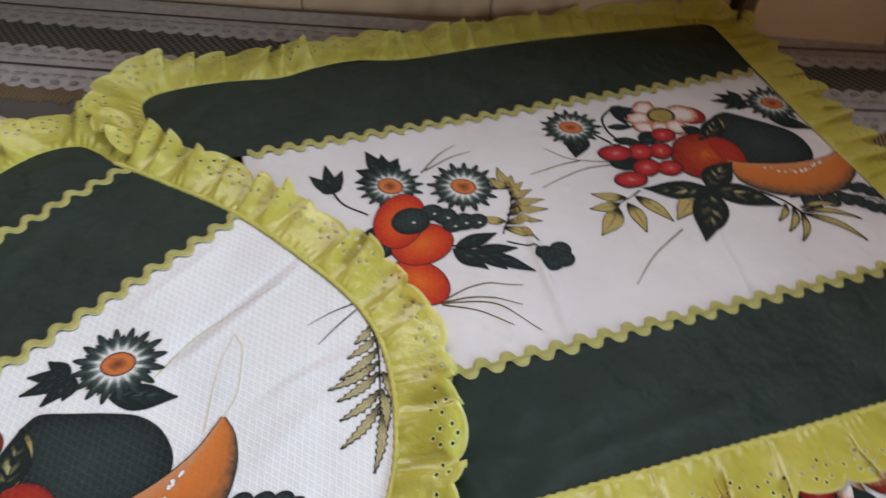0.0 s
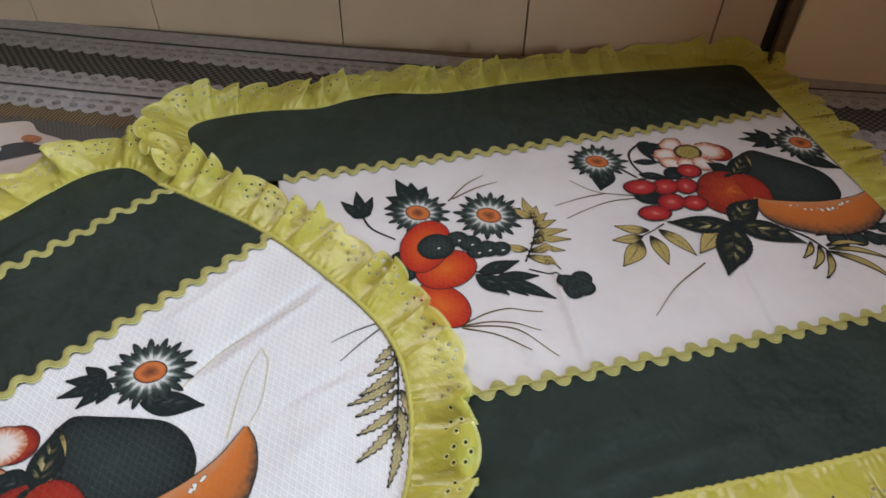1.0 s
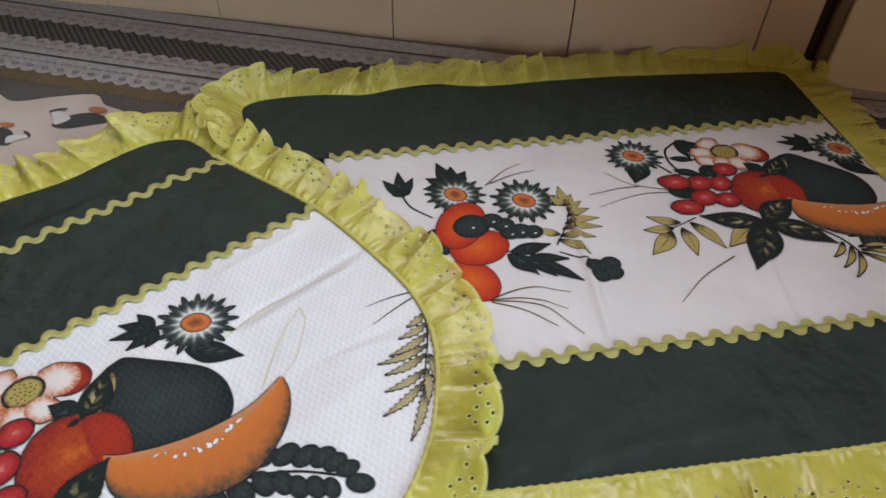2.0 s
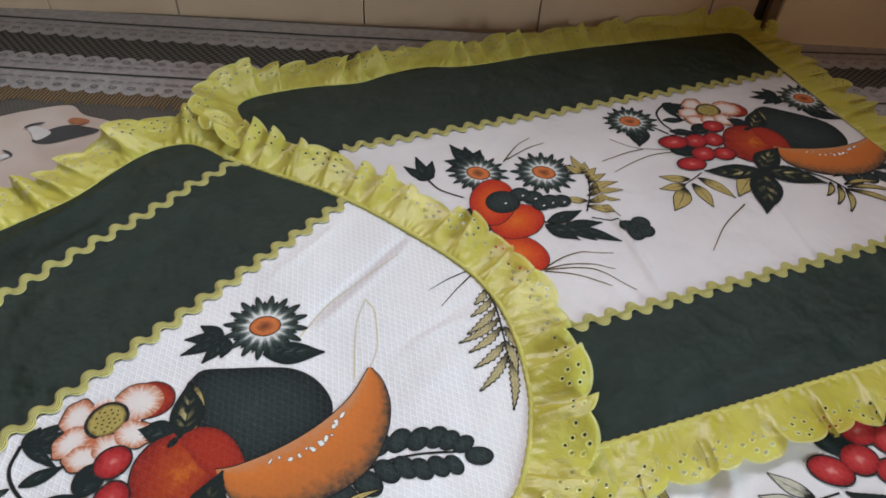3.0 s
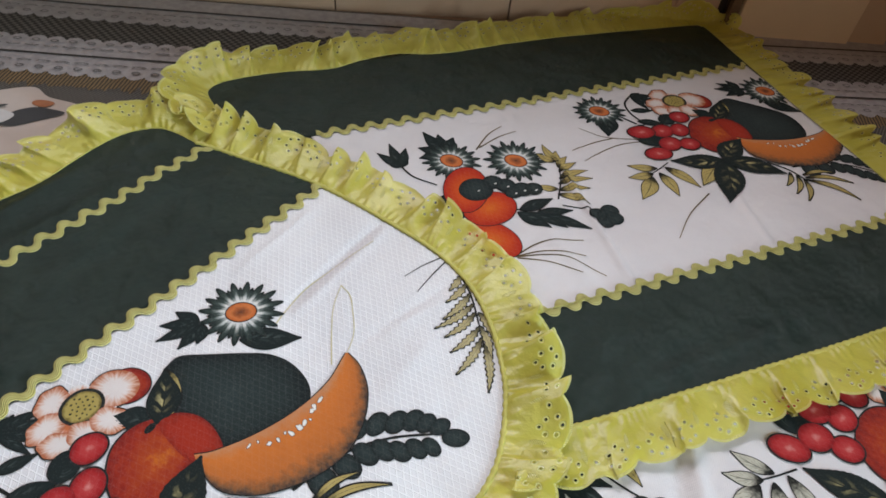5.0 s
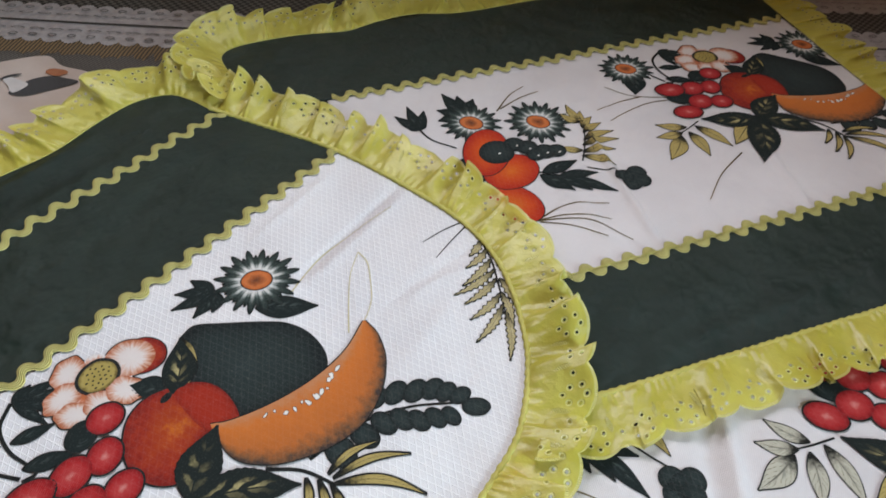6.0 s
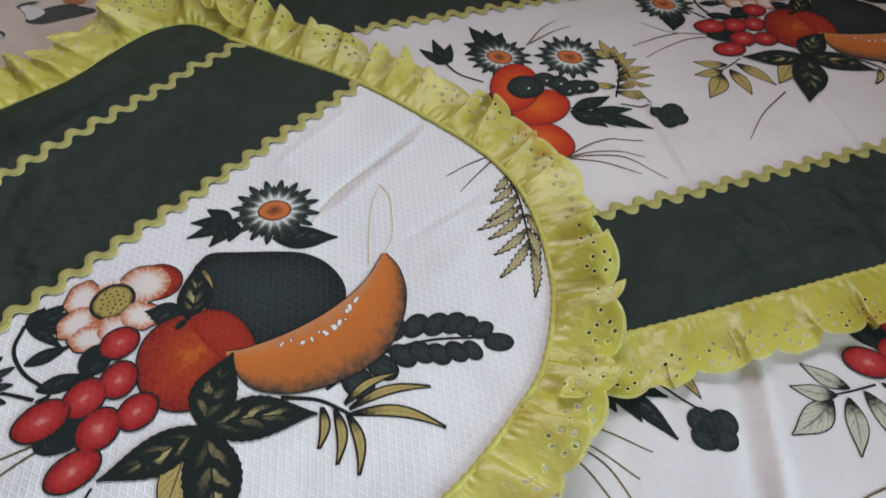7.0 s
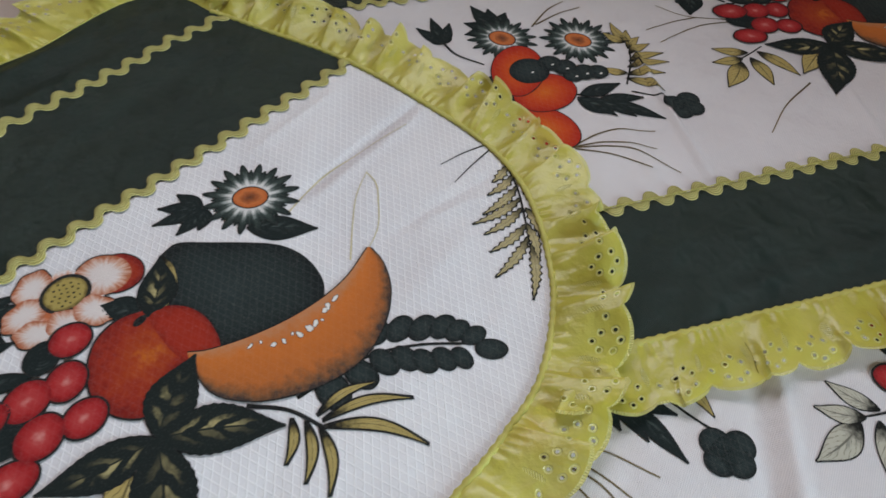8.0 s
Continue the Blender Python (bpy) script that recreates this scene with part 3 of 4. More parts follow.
def hen(x, y, k, flip):
    f = -1 if flip else 1
    g = [(x + f * k * a, y + k * b) for a, b in ((-17, -12), (-2, -15), (15, -6), (36, 9), (22, 14), (6, 15), (-9, 6))]
    flat_blob("printed_hen_body", g, TZ + 0.0016, M["hen_dark"], "grey feathered hen print")
    flat_blob("printed_hen_neck", [(x + f * k * a, y + k * b) for a, b in ((-13, -12), (-5, 1), (-19, 8), (-27, 11), (-30, 6), (-22, -2))], TZ + 0.0020, M["hen_white"], "white hen neck print")
    flat_blob("printed_hen_comb", [(x + f * k * a, y + k * b) for a, b in ((-32, 4), (-27, 8), (-20, 12), (-16, 16), (-24, 14), (-31, 9))], TZ + 0.0024, M["hen_dark"])
    flat_blob("printed_flower", [(x + f * k * a, y + k * b) for a, b in ((2, 20), (14, 16), (22, 22), (16, 26), (4, 26))], TZ + 0.0018, M["hen_orange"], "orange print")


hen(-270, 207, 1.0, False)
hen(-318, 166, 0.8, True)
hen(-385, 190, 0.9, False)

# ---------------------------------------------------------------- kitchen mats
# Fabric frames: millimetres along and across each mat's print; origin and turn in the plan.
FAR, NEAR, THIRD = (249.3, 126.7, 22.4), (-101.5, -291.7, 50.9), (241.7, -128.1, -5.46)
NEAR_BANDS = (0.0, 0.0, 54.0)


def to_plan(place, u, v):
    a = radians(place[2])
    return place[0] + u * math.cos(a) - v * math.sin(a), place[1] + u * math.sin(a) + v * math.cos(a)


def to_fabric(place, x, y):
    a = radians(place[2])
    dx, dy = x - place[0], y - place[1]
    return dx * math.cos(a) + dy * math.sin(a), -dx * math.sin(a) + dy * math.cos(a)


def ridge(x, y, a, b, w):
    """A soft crease from a to b."""
    ax, ay, bx, by = *a, *b
    lx, ly = bx - ax, by - ay
    ll = lx * lx + ly * ly
    t = max(0.0, min(1.0, ((x - ax) * lx + (y - ay) * ly) / ll))
    return gauss(math.hypot(x - ax - t * lx, y - ay - t * ly), w) * min(1.0, 4 * t + 0.3, 4 * (1 - t) + 0.3)


def near_h(x, y):
    h = 1.3 + 1.3 * n3(x, y, 95, 1.0) + 0.55 * n3(x, y, 38, 2.0)
    return h - 2.2 * ridge(x, y, (2, 2), (62, 98), 2.8) + 1.2 * ridge(x, y, (9, -2), (68, 90), 3.4) + 0.9 * ridge(x, y, (-40, 30), (10, 110), 3.5) - 1.0 * ridge(x, y, (60, -20), (120, 40), 3.5) + 0.8 * ridge(x, y, (70, -10), (128, 26), 4) + 0.4 * ridge(x, y, (90, -110), (135, -60), 3) + 0.7 * ridge(x, y, (70, -70), (110, -10), 7) + 3.0 * ridge(x, y, (-252, 30), (-188, 128), 7) + 2.2 * ridge(x, y, (-225, 10), (-150, 120), 8) + 1.8 * ridge(x, y, (-170, 168), (-110, 120), 9) - 1.0 * ridge(x, y, (-150, 20), (-90, 120), 9) + 0.8 * ridge(x, y, (-130, 60), (-60, 150), 7)


def far_h(x, y):
    u, v = to_fabric(FAR, x, y)
    h = -2.1 + 0.9 * n3(x, y, 110, 5.0) + 0.45 * n3(x, y, 42, 6.0)
    h += 3.2 * ridge(u, v, (-6, 80), (-19, -78), 2.8) + 1.6 * ridge(u, v, (-60, 20), (-48, -78), 8) + 2.0 * ridge(u, v, (134, 10), (118, -78), 3.2) + 0.9 * ridge(u, v, (-20, 168), (-14, 90), 5)
    h += 1.0 * ridge(u, v, (-40, -95), (-25, -160), 10) + 1.8 * ridge(u, v, (-60, -152), (120, -140), 5) + 1.4 * ridge(u, v, (40, -128), (230, -148), 6) + 1.2 * ridge(u, v, (-90, -110), (20, -122), 7) + 0.8 * ridge(u, v, (70, -90), (60, -165), 12)
    return h


def third_h(x, y):
    return -5.3 + 0.5 * n3(x, y, 80, 9.0) + 2.6 * ridge(x, y, (276, -60), (268, -300), 5) - 2.2 * ridge(x, y, (263, -60), (255, -300), 6)


NEAR_SEAM = [(-318, -80), (-300, -10), (-262, 54), (-240, 80), (-212, 110), (-196, 141), (-182, 165), (-164, 184), (-142, 193), (-122, 187), (-105, 177), (-48, 157), (8, 134), (60, 102), (106, 68), (132, 37), (147, 0), (154, -35), (155, -62), (150, -96), (138, -124), (99, -180), (30, -245)]
NEAR_OUT = NEAR_SEAM[1:] + [(-70, -300), (-180, -310), (-270, -250), (-315, -130)]
FAR_TOP = [(-266, 200), (-279, 219), (-288, 252), (-284, 268), (-264, 277), (-212, 279), (-165, 273), (-128, 281), (-90, 283), (-46, 274), (38, 276), (141, 273), (268, 263), (286, 258), (290, 238)]
FAR_OUT = FAR_TOP + [(286, 100), (286, -60), (285, -155), (270, -171), (120, -172), (-125, -167), (-200, -130), (-240, 60)]
near_outline = spline(NEAR_OUT, 4.0, True)
far_outline = np.array([to_plan(FAR, u, v) for u, v in spline(FAR_OUT, 4.0, True)])
third_outline = np.array([to_plan(THIRD, u, v) for u, v in ((-190, -260), (360, -260), (360, 130), (160, 150), (60, 110), (-40, 60), (-190, 20))])


def panel(name, parent, frame_at, u0, u1, v0, v1, height, lift, mat, outline, label, step=5.0, clip=True):
    """A cloth panel as a fine sheet inside the mat's outline, cut straight along its seams."""
    nu, nv = int(round((u1 - u0) / step)), int(round((v1 - v0) / step))
    bm = bmesh.new()
    verts = {}

    def vert(i, j):
        if (i, j) not in verts:
            x, y = to_plan(frame_at, u0 + (u1 - u0) * i / nu, v0 + (v1 - v0) * j / nv)
            verts[i, j] = bm.verts.new((x * MM, y * MM, (height(x, y) + lift) * MM))
        return verts[i, j]

    centre = outline.mean(0)
    grown = centre + (outline - centre) * (1 + 2.0 / 200)
    for i in range(nu):
        for j in range(nv):
            q = to_plan(frame_at, u0 + (u1 - u0) * (i + 0.5) / nu, v0 + (v1 - v0) * (j + 0.5) / nv)
            if inside(grown, q):
                bm.faces.new((vert(i, j), vert(i + 1, j), vert(i + 1, j + 1), vert(i, j + 1)))
    ob = part(name, bm, mat, parent, label)
    thick = ob.modifiers.new("thickness", "SOLIDIFY")
    thick.thickness, thick.offset = 0.0007, -1.0
    return ob


def ruffle(parent, pts, sign, height, seed, width=44.0, fold=10.0, pleat=30.0, rise=lambda f: 2.0, label="", base=1.4, limit=False, wrap=1):
    """A gathered eyelet frill along a seam: uneven pleats that fall over one another, small gathers at the seam and a scalloped outer edge."""
    step = 0.8
    p = spline(pts, step)
    n = len(p)
    tan = np.gradient(p, axis=0)
    tan /= np.linalg.norm(tan, axis=1, keepdims=True)
    win_ = 20
    pad = np.r_[np.repeat(tan[:1], win_, 0), tan, np.repeat(tan[-1:], win_, 0)]
    tan = np.stack([np.convolve(pad[:, k], np.ones(2 * win_ + 1) / (2 * win_ + 1), "valid") for k in (0, 1)], 1)
    tan /= np.linalg.norm(tan, axis=1, keepdims=True)
    nor = np.stack([-tan[:, 1], tan[:, 0]], 1) * sign
    dice = random.Random(int(seed * 100))
    cells, at = [], -10.0
    while at < n * step:
        long = pleat * dice.choice((0.7, 0.85, 1.0, 1.2, 1.5)) * dice.uniform(0.9, 1.1)
        cells.append((at, long, dice.uniform(0.4, 1.15), dice.uniform(0.52, 0.74), dice.uniform(-0.12, 0.12), dice.uniform(0.75, 1.25)))
        at += long
    bm = bmesh.new()
    uv = bm.loops.layers.uv.new("UVMap")
    rows, tex, sf, cell = [], [], 0.0, 0
    steps, last = 18, None
    for i in range(n):
        s = i * step
        while cell + 1 < len(cells) and cells[cell + 1][0] <= s:
            cell += 1
        start, long, amp, crest, slant, twist = cells[cell]
        q = (s - start) / long
        if wrap < 0:
            q = 1 - q
        wave_ = 0.5 - 0.5 * math.cos(math.pi * (q / crest if q < crest else (1 - q) / (1 - crest)))
        nx, ny = nor[i]
        up = rise(i / (n - 1))
        wide = width * (0.98 + 0.10 * noise.noise(Vector((s / 30.0, seed, 3.0))))
        ground = height(*p[i]) + base

        def place(v, cut):
            swing = wrap * 0.30 * long * twist * wave_ ** 1.6 * v ** 0.9 + slant * wide * v * v
            swing += 1.6 * v * noise.noise(Vector((s / 11, v * 3, seed)))
            d = wide * v - cut * v ** 3 - 2.0 * wave_ * amp * v
            h = fold * amp * wave_ * v ** 0.75
            h += 0.8 * math.exp(-((v - 0.10) / 0.12) ** 2) * (1 + math.sin(2 * math.pi * s / 7.5 + 9 * noise.noise(Vector((s / 25, seed, 1))))) * (0.5 + noise.noise(Vector((s / 16, seed, 8))))
            h += 3.0 * v * noise.noise(Vector((s / 17.0, v * 2.2, seed + 5))) + 0.9 * v * noise.noise(Vector((s / 6.0, v * 6.0, seed + 9)))
            x, y = p[i] + nor[i] * d + tan[i] * swing
            z = ground + max(0.0, h) + up * v ** 1.15
            if limit:
                stop = wall_y(x * MM) / MM - 4.0 - 2.5 * wave_
                if x > 448:
                    stop = min(stop, 470.0)
                if y > stop:
                    z += 0.6 * (y - stop)
                    y = stop + 0.05 * (y - stop)
            return x, y, z

        here = np.array(place(0.75, 0.0))
        sf += step if last is None else min(5.0, float(np.linalg.norm(here - last)))
        last = here
        cut = 7.0 * (1 - abs(math.sin(math.pi * sf / 31.0)) ** 0.55)
        row, trow = [], []
        for k in range(steps + 1):
            v = k / steps
            row.append(bm.verts.new([c * MM for c in place(v, cut)]))
            trow.append((sf * MM, v))
        rows.append(row)
        tex.append(trow)
    for i in range(n - 1):
        for k in range(steps):
            f = bm.faces.new((rows[i][k], rows[i + 1][k], rows[i + 1][k + 1], rows[i][k + 1]))
            for loop, t in zip(f.loops, (tex[i][k], tex[i + 1][k], tex[i + 1][k + 1], tex[i][k + 1])):
                loop[uv].uv = t
    return part("ruffle", bm, M["lace"], parent, label)


def tube(name, pts, radius, height, lift, mat, parent, label="", flat=0.75, wobble=0.0):
    """A cord lying along a seam."""
    p = spline(pts, 2.0)
    tan = np.gradient(p, axis=0)
    tan /= np.linalg.norm(tan, axis=1, keepdims=True)
    bm = bmesh.new()
    rows = []
    for i, (q, t) in enumerate(zip(p, tan)):
        r = radius * (1 + wobble * math.sin(i * 1.9) + wobble * noise.noise(Vector((i / 5.0, 0, 2.0))))
        ring = []
        for a in range(8):
            c, s = math.cos(a * math.pi / 4), math.sin(a * math.pi / 4)
            ring.append(bm.verts.new(((q[0] - t[1] * r * c) * MM, (q[1] + t[0] * r * c) * MM, (height(*q) + lift + flat * r * s) * MM)))
        rows.append(ring)
    for r, s in zip(rows, rows[1:]):
        for a in range(8):
            bm.faces.new((r[a], s[a], s[(a + 1) % 8], r[(a + 1) % 8]))
    return part(name, bm, mat, parent, label)


def rickrack(parent, frame_at, u0, u1, v, height, lift, stitched, seed):
    """A zigzag braid sewn along a straight seam, with its line of stitches."""
    bm = bmesh.new()
    uv = bm.loops.layers.uv.new("UVMap")
    n = int((u1 - u0) / 0.9)
    rows = []
    run = 0.0
    for i in range(n + 1):
        u = u0 + (u1 - u0) * i / n
        k = 2 * math.pi / 17.5
        ph = k * u + 0.7 * noise.noise(Vector((u / 60.0, seed, 0)))
        off = 3.3 * math.sin(ph) + 0.5 * noise.noise(Vector((u / 40.0, seed, 2)))
        du, dv = 1.0, 3.3 * k * math.cos(ph)
        ll = math.hypot(du, dv)
        run += ll * (u1 - u0) / n
        row = []
        for j in range(7):
            w = (j / 6 - 0.5) * 7.4 * (0.60 + 0.40 * abs(math.sin(ph)))
            x, y = to_plan(frame_at, u - dv / ll * w, v + off + du / ll * w)
            z = height(x, y) + lift + 0.9 * (1 - (2 * j / 6 - 1) ** 4) + 0.7 * max(0.0, math.sin(ph + 0.5)) * (0.6 + 0.6 * noise.noise(Vector((u / 15.0, seed, 4))))
            row.append((bm.verts.new((x * MM, y * MM, z * MM)), (run * MM, j / 6)))
        rows.append(row)
    for r, s in zip(rows, rows[1:]):
        for j in range(6):
            quad = (r[j], s[j], s[j + 1], r[j + 1])
            f = bm.faces.new([q[0] for q in quad])
            for loop, q in zip(f.loops, quad):
                loop[uv].uv = q[1]
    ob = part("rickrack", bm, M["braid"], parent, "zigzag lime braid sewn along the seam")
    if stitched:
        pts = [to_plan(frame_at, u0 + (u1 - u0) * i / 12, v) for i in range(13)]
        tube("stitch_line", pts, 0.34, height, lift + 1.75, M["piping"], ob, "pale line of stitches", 0.8, 0.25)
    return ob


# ---- printed fruit and flowers: each shape is dye on the panel, a hair above it
SHEETS = {}


class Sheet:
    def __init__(self, place, height, parent, clamp=None):
        self.place, self.height, self.parent, self.clamp = place, height, parent, clamp
        self.squash = 1.0

    def draw(self, name, patches, layer, label=""):
        """patches: (rows of (u, v, s, t), material, sublayer)."""
        bm = bmesh.new()
        uv = bm.loops.layers.uv.new("UVMap")
        mats = []
        for rows, mat, sub in patches:
            if mat not in mats:
                mats.append(mat)
            up = 0.28 + 0.10 * layer + 0.045 * sub
            grid = []
            for row in rows:
                line = []
                for u, v, s, t in row:
                    if self.clamp:
                        u = min(u, self.clamp)
                    if u > 25:
                        v = 80 + (v - 80) * self.squash
                    x, y = to_plan(self.place, u, v)
                    line.append((bm.verts.new((x * MM, y * MM, (self.height(x, y) + up) * MM)), (s, t)))
                grid.append(line)
            for r, q in zip(grid, grid[1:]):
                for j in range(len(r) - 1):
                    quad = (r[j], q[j], q[j + 1], r[j + 1])
                    f = bm.faces.new([c[0] for c in quad])
                    f.material_index = mats.index(mat)
                    for loop, c in zip(f.loops, quad):
                        loop[uv].uv = c[1]
        bmesh.ops.recalc_face_normals(bm, faces=bm.faces[:])
        low = [f for f in bm.faces if f.normal.z < 0]
        if low:
            bmesh.ops.reverse_faces(bm, faces=low)
        return part(name, bm, [M[k] for k in mats], self.parent, label)


def leaf_patch(a, b, w, grow=0.0, bend=0.0, serr=0.0, peak=0.42):
    ax, ay, bx, by = *a, *b
    lx, ly = bx - ax, by - ay
    ll = math.hypot(lx, ly)
    dx, dy = lx / ll, ly / ll
    rows, n = [], max(8, int(ll / 2.2))
    for i in range(n + 1):
        s = i / n
        e = -grow + s * (ll + 2 * grow)
        q = s / peak if s < peak else (1 - s) / (1 - peak)
        half = (w / 2) * (math.sin(math.pi / 2 * max(0.0, q)) ** (0.85 if s < peak else 1.3)) + grow
        if serr:
            half *= 1 + serr * ((s * n * 0.5) % 1.0 - 0.5)
        mid = bend * ll * math.sin(math.pi * s)
        row = []
        for j in range(7):
            t = j / 6
            o = mid + (2 * t - 1) * half
            row.append((ax + dx * e - dy * o, ay + dy * e + dx * o, s, t))
        rows.append(row)
    return rows


def oval_patch(cx, cy, rx, ry, turn=0.0, grow=0.0, lobes=0, depth=0.0, seed=0.0, soft=0.03, start=0.0):
    c, s = math.cos(radians(turn)), math.sin(radians(turn))
    n = 40 if max(rx, ry) > 6 else 20
    rows = []
    for k in range(6):
        r = max(1e-4, start + (1 - start) * k / 5)
        row = []
        for i in range(n + 1):
            a = 2 * math.pi * (i % n) / n
            wob = 1 + soft * noise.noise(Vector((math.cos(a) * 1.4, math.sin(a) * 1.4, seed + cx))) + depth * math.cos(lobes * a + seed)
            x, y = (rx * wob + grow) * r * math.cos(a), (ry * wob + grow) * r * math.sin(a)
            row.append((cx + c * x - s * y, cy + s * x + c * y, r, i / n))
        rows.append(row)
    return rows


def curve_patch(pts, grow=0.0):
    ring = spline(pts, 2.5, True)
    c = ring.mean(0)
    rows = []
    for k in range(7):
        r = max(1e-4, k / 6)
        row = []
        for i in range(len(ring) + 1):
            d = ring[i % len(ring)] - c
            q = c + d * r * (1 + grow / max(4.0, np.linalg.norm(d)))
            row.append((q[0], q[1], r, i / len(ring)))
        rows.append(row)
    return rows


def band_patch(inner, outer, grow=0.0, n=40, m=7):
    a, b = spline(inner, 1.0), spline(outer, 1.0)
    pick = lambda c, s: np.array([np.interp(s * (len(c) - 1), np.arange(len(c)), c[:, k]) for k in (0, 1)])
    rows = []
    for i in range(n + 1):
        p, q = pick(a, i / n), pick(b, i / n)
        d = q - p
        ll = max(1e-3, np.linalg.norm(d))
        p, q = p - d / ll * grow, q + d / ll * grow
        rows.append([(*(p + (q - p) * j / (m - 1)), i / n, j / (m - 1)) for j in range(m)])
    return rows


def stroke_patch(pts, w, taper=0.5):
    c = spline(pts, 2.0)
    t = np.gradient(c, axis=0)
    t /= np.linalg.norm(t, axis=1, keepdims=True)
    rows = []
    for i, (q, d) in enumerate(zip(c, t)):
        s = i / (len(c) - 1)
        h = w / 2 * (1 - taper * s)
        rows.append([(q[0] - d[1] * h * e, q[1] + d[0] * h * e, s, (e + 1) / 2) for e in (-1, 0, 1)])
    return rows


def print_leaf(sh, a, b, w, mat="leaf", layer=3, bend=0.0, serr=0.0, name="printed_leaf", label="", line=0.7):
    sh.draw(name, [(leaf_patch(a, b, w, line, bend, serr), "ink", 0), (leaf_patch(a, b, w, 0.0, bend, serr), mat, 1)], layer, label)


def print_oval(sh, name, cx, cy, rx, ry, turn, mat, layer, label="", line=0.8, **more):
    sh.draw(name, [(oval_patch(cx, cy, rx, ry, turn, line, **more), "ink", 0), (oval_patch(cx, cy, rx, ry, turn, 0.0, **more), mat, 1)], layer, label)


def daisy_patch(cx, cy, r, count, turn, ink):
    """One flat star of petals: long ones in front, shorter ones showing between them."""
    per = 12
    n = count * per
    rows = []
    for k in range(9):
        q = k / 8
        row = []
        for i in range(n + 1):
            a = 2 * math.pi * (i % n) / n
            c = ((i % per) / per - 0.5) * 2
            petal = int((i % n) / per)
            reach = 0.93 + 0.10 * noise.noise(Vector((petal * 3.1, cx, 1.0)))
            front = reach * (1 - 0.55 * abs(c) ** 1.6)
            back = 0.76 * (1 - 0.5 * (1 - abs(c)) ** 1.3)
            edge = max(front, back) * r + (0.6 if ink else -0.3)
            bend = radians(turn) + a + 0.05 * q
            row.append((cx + edge * q * math.cos(bend), cy + edge * q * math.sin(bend), q, 0.5 + 0.5 * c))
        rows.append(row)
    return rows


def print_daisy(sh, cx, cy, r, layer, turn=0.0, core=10.0):
    sh.draw("printed_daisy", [(daisy_patch(cx, cy, r, 16, turn, True), "ink", 0.0), (daisy_patch(cx, cy, r, 16, turn, False), "petal", 0.6),
                              (oval_patch(cx, cy, core, core * 0.8, -40, 0.9), "ink", 1.2), (oval_patch(cx, cy, core, core * 0.8, -40), "core", 1.7)], layer, "dark green daisy print with an orange centre")


def print_strokes(sh, name, strokes, mat, layer, w, taper=0.5, label=""):
    for i, s in enumerate(strokes):
        sh.draw(name, [(stroke_patch(s, w, taper), mat, i * 0.1)], layer, label)


